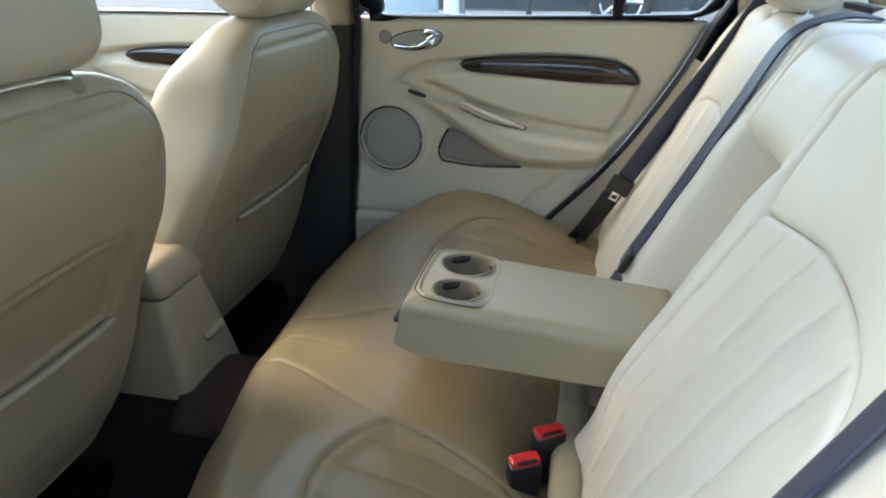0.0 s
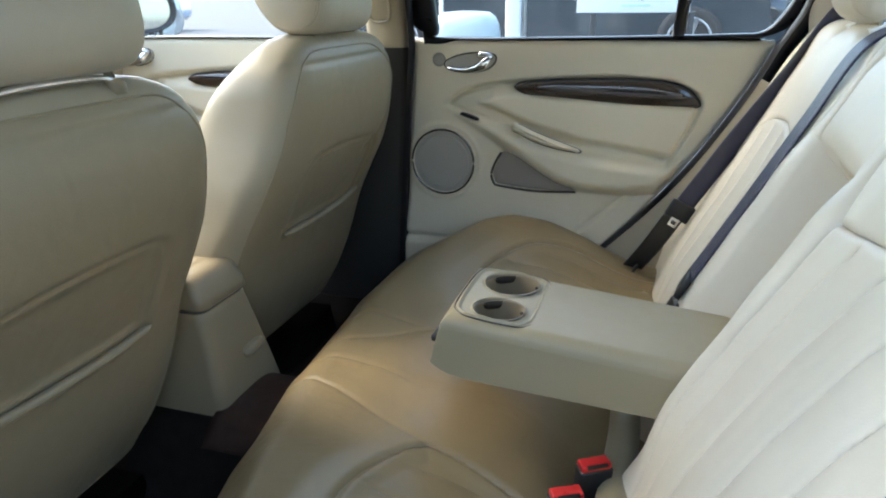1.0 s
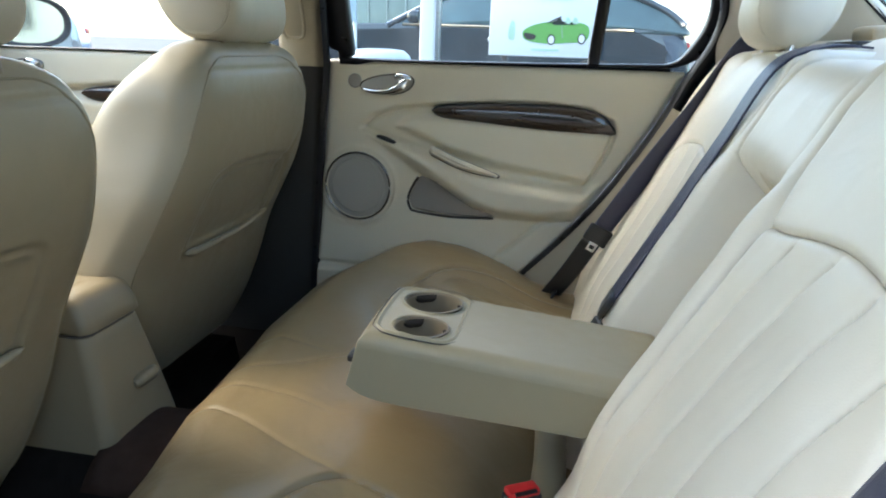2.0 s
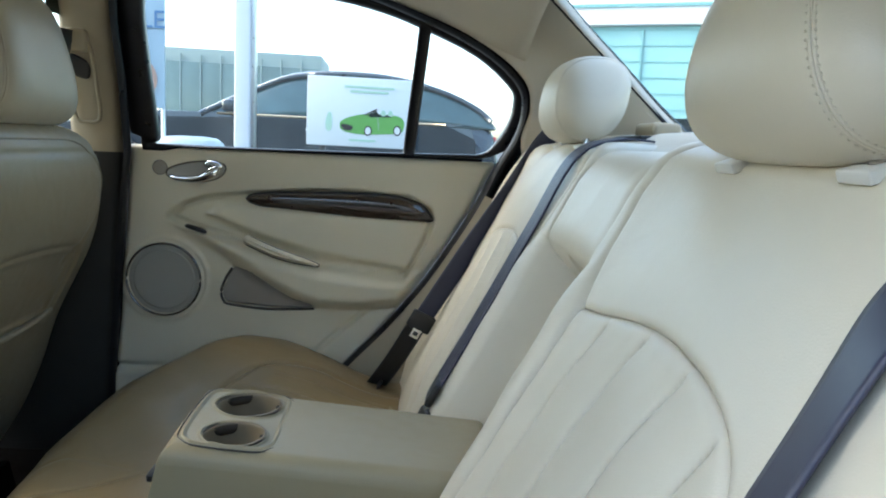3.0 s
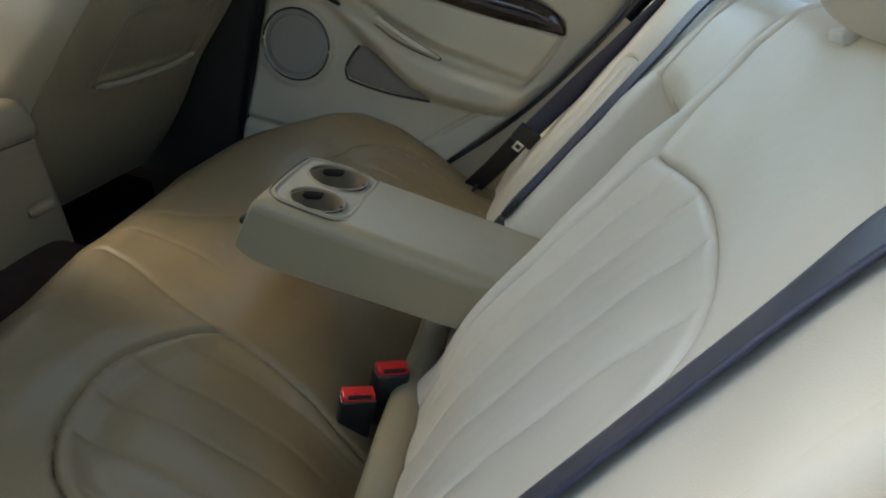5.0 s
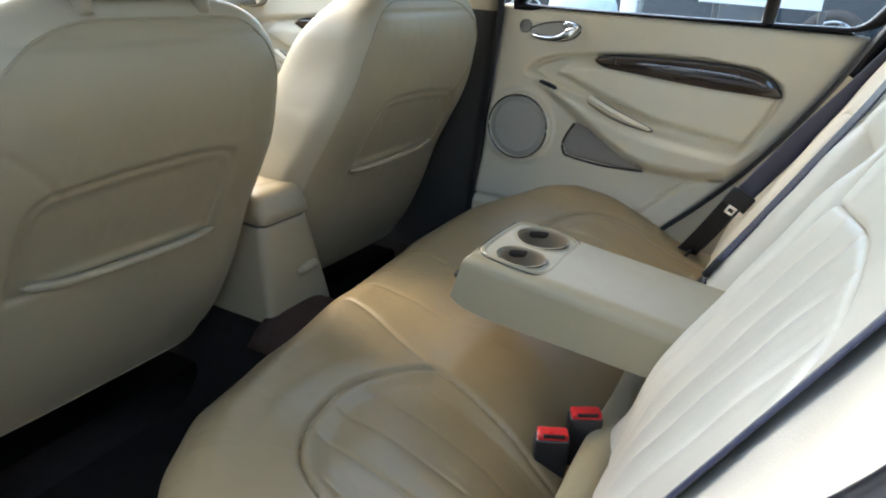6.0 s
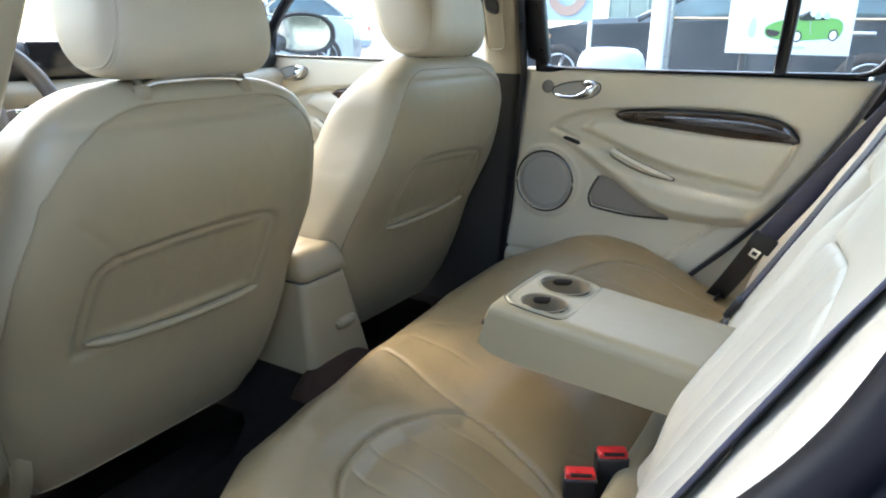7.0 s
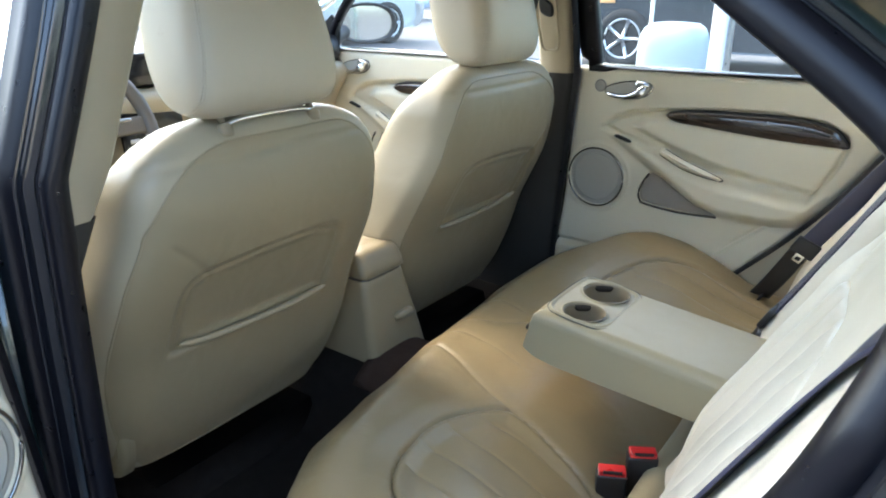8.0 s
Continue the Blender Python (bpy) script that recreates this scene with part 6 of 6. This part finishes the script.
for bx in (-1.41, -0.98):
    tube("pole", [(bx, 3.02, GROUND), (bx, 3.02, 2.5)], 0.012, M_ALLOY, banner, "grey banner pole", sides=10)


def lettering(text, size, m, mat, parent):
    cu = bpy.data.curves.new("lettering", "FONT")
    cu.body, cu.size, cu.extrude = text, size, 0.001
    ob = new("lettering", cu)
    cu.materials.append(mat)
    ob.parent = parent
    ob.matrix_parent_inverse = parent.matrix_basis.inverted()
    ob.matrix_basis = m
    return ob


lettering("LE", 0.13, pose(-1.085, 2.985, 1.645, 90, 0, 0), M_BLUE, banner)
lettering("6", 0.57, pose(-1.265, 2.985, 1.27, 90, 0, 0), M_ORANGE, banner)

# pale rounded bin
binn = thing("litter_bin", (-0.88, 3.3, GROUND), "pale blue-white rounded plastic bin", "bin")
rows = []
for z, k in ((0.0, 0.86), (0.3, 0.92), (0.7, 1.0), (0.82, 1.0), (0.88, 0.96), (0.92, 0.86), (0.945, 0.68), (0.952, 0.3)):
    rows.append([(-0.815 + 0.185 * k * float(power(np.array(math.cos(t)), 0.7)), 2.95 + 0.16 * k * float(power(np.array(math.sin(t)), 0.7)), GROUND + z * 1.006) for t in np.linspace(0, 2 * np.pi, 40, endpoint=False)])
loft("shell", rows, M_BINWHITE, binn)

# glass fronted building far behind the parked cars
glass_hall = thing("glass_building", (-3.0, 16, GROUND), "low glass fronted building with green tinted panes", "building")
box("core", (3.7, 2.0, 2.95), pose(-3.35, 17.1, GROUND + 1.475), M_GREYGREEN, glass_hall, "grey green building core", bevel=0.02)
for k in range(8):
    box("pane", (0.43, 0.04, 2.35), pose(-4.95 + 0.46 * k, 16.06, GROUND + 1.45), M_PALEGLASS, glass_hall, "pale green tinted glass pane, reflections in the colour", bevel=0.004)
    box("mullion", (0.03, 0.08, 2.7), pose(-5.18 + 0.46 * k, 16.04, GROUND + 1.45), M_GREYGREEN, glass_hall, "grey mullion", bevel=0.004)

# teal clad building behind the car
hall = thing("building", (8, 12, GROUND), "teal clad building with pale upper band", "building")
turned = Matrix.Translation((4.0, 10.5, 0)) @ Matrix.Rotation(radians(-25), 4, "Z")
box("wall", (14, 6, 3.06), turned @ pose(6.05, 3.0, GROUND + 1.53), M_TEAL, hall, "teal cladding wall", bevel=0.02)
for k in range(12):
    box("cladding_joint", (14.02, 6.02, 0.022), turned @ pose(6.05, 3.0, GROUND + 0.25 + 0.25 * k), M_TEALDARK, hall, bevel=0.0)
box("upper_band", (14.2, 6.2, 2.6), turned @ pose(6.05, 3.0, GROUND + 4.36), M_WHITE, hall, "white upper band", bevel=0.02)
for k in range(4):
    box("band_line", (14.25, 6.25, 0.05), turned @ pose(6.05, 3.0, GROUND + 3.36 + 0.55 * k), M_TEALDARK, hall, bevel=0.0)
for k in range(6):
    box("cladding_seam", (0.03, 0.05, 3.0), turned @ pose(0.2 + 1.9 * k, -0.01, GROUND + 1.5), M_TEALDARK, hall, bevel=0.0)
# unseen wall, added; its height limits the light through the open door
front = thing("added_wall_behind", (0, -6, GROUND), "added unseen rendered wall with tinted windows, blocks low light", "building")
box("wall", (44, 1.0, 3.2), pose(0, -8.6, GROUND + 1.6), M_RENDER, front, bevel=0.02)
for k in range(9):
    box("window_bay", (2.0, 0.1, 2.0), pose(-11.9 + 2.9 * k, -8.10, GROUND + 1.2), M_TINT, front, "tinted window of the added wall", bevel=0.01)
box("wing_wall", (1.0, 4.6, 3.7), pose(7.5, -5.8, GROUND + 1.85), M_RENDER, front, "rendered side wing of the added wall", bevel=0.02)
far_block = thing("building", (24, -8, GROUND), "grey green building with dark windows at a distance", "building")
box("wall", (5, 40, 6), pose(24, -8, GROUND + 3.0), M_GREYGREEN, far_block, "grey green wall", bevel=0.05)
for k in range(8):
    for z in (1.5, 4.2):
        box("window_bay", (0.1, 2.6, 1.7), pose(21.48, -22 + 4.2 * k, GROUND + z), M_TINT, far_block, "dark window", bevel=0.01)

# sign seen past the rear window
sign = thing("sign_board", (7.0, 6.9, GROUND), "white sign board with blue lettering bars", "sign")
box("board", (0.06, 2.6, 1.25), pose(7.0, 7.3, 1.88), M_WHITE, sign, "white sign panel", bevel=0.01)
box("green_band", (0.01, 1.6, 0.20), pose(6.965, 7.7, 2.44), M_PALELIME, sign, "pale green printed band", bevel=0.002)
lettering("ING", 0.20, pose(6.962, 7.20, 2.06, 90, 0, -90), M_BLUE, sign)
box("print_bar", (0.01, 0.50, 0.13), pose(6.962, 6.96, 1.92), M_BLUE, sign, "blue print bar", bevel=0.002)
for y in (6.1, 8.5):
    tube("sign_post", [(7.05, y, GROUND), (7.05, y, 2.7)], 0.04, M_ALLOY, sign, "grey sign post", sides=10)
tube("sign_rail", [(7.05, 5.4, 2.62), (7.05, 9.0, 2.66)], 0.035, M_DARKTRIM, sign, "dark top rail", sides=10)


# ---- the rest of the car's outside ----
def finish_car():
    roof = []
    for x in np.linspace(-0.76, 0.53, 30):
        zc = np.interp(x, hx, hz) + 0.035
        rail = np.interp(x, [-0.95, -0.3, 0.14, 0.31, 0.45, 0.53], [1.36, 1.455, 1.445, 1.405, 1.355, 1.33])
        half = 0.72 - 0.35 * (rail - 1.06)
        roof.append([(x, half * g, rail + (zc - rail) * (1 - abs(g) ** 3)) for g in np.linspace(-1, 1, 30)])
    sheet("roof_panel", roof, M_GREEN, car_body, "dark green roof panel", thick=0.006)
    def ends(xs, widths, tops, lows):
        rows = []
        for x, w, t, l in zip(xs, widths, tops, lows):
            ring = []
            for a in np.linspace(0, 2 * np.pi, 48, endpoint=False):
                ring.append((x, w * float(power(np.array(math.cos(a)), 0.45)), (t + l) / 2 + (t - l) / 2 * float(power(np.array(math.sin(a)), 0.45))))
            rows.append(ring)
        return rows
    xs = spline([(0.96,), (1.2,), (1.5,), (1.68,), (1.74,)], 16)[:, 0]
    loft("boot", ends(xs, ease(xs, [0.96, 1.4, 1.65, 1.74], [0.80, 0.78, 0.70, 0.55]), ease(xs, [0.96, 1.4, 1.65, 1.74], [1.06, 1.04, 0.98, 0.84]), ease(xs, [0.96, 1.6, 1.74], [0.36, 0.38, 0.48])), M_GREEN, car_body, "dark green rear end of the car")
    xs = np.linspace(-2.62, -1.46, 24)
    loft("front_end", ends(xs, ease(xs, [-2.62, -2.5, -2.2, -1.46], [0.52, 0.68, 0.77, 0.80]), ease(xs, [-2.62, -2.5, -2.2, -1.46], [0.72, 0.84, 0.93, 1.02]), ease(xs, [-2.62, -2.4, -1.46], [0.44, 0.34, 0.32])), M_GREEN, car_body, "dark green bonnet and front wings")
    for wx in (-2.0, 0.80):
        for sd in (-1, 1):
            def wheel_ring(r, o):
                return [(wx + r * math.cos(t), sd * (0.70 + o), GROUND + 0.315 + r * math.sin(t)) for t in np.linspace(0, 2 * np.pi, 40, endpoint=False)]
            wheel = loft("wheel", [wheel_ring(0.29, -0.09), wheel_ring(0.315, -0.07), wheel_ring(0.315, 0.09), wheel_ring(0.295, 0.115), wheel_ring(0.215, 0.12), wheel_ring(0.21, 0.095)], M_TYRE, car_body, "black tyre")
            tube("rim", wheel_ring(0.205, 0.105), 0.014, M_ALLOY, wheel, "silver wheel rim", closed=True, sides=8)
            for k in range(7):
                t = 2 * math.pi * k / 7
                tube("spoke", [(wx, sd * 0.805, GROUND + 0.315), (wx + 0.2 * math.cos(t), sd * 0.805, GROUND + 0.315 + 0.2 * math.sin(t))], 0.02, M_ALLOY, wheel, "silver wheel spoke", sides=8)
    for sd in (-1, 1):
        box("tail_lamp", (0.08, 0.22, 0.16), pose(1.70, sd * 0.52, 0.86), M_RED, car_body, "red tail lamp", bevel=0.03)
        box("headlamp", (0.10, 0.24, 0.13), pose(-2.52, sd * 0.48, 0.72), M_ALLOY, car_body, "clear headlamp", bevel=0.04)
    loft("underbody", [[(x, y, z) for y, z in ((-0.72, 0.30), (0.72, 0.30), (0.72, 0.34), (-0.72, 0.34))] for x in (-1.5, 1.0)], M_BLACK, car_body, "black underbody")


finish_car()
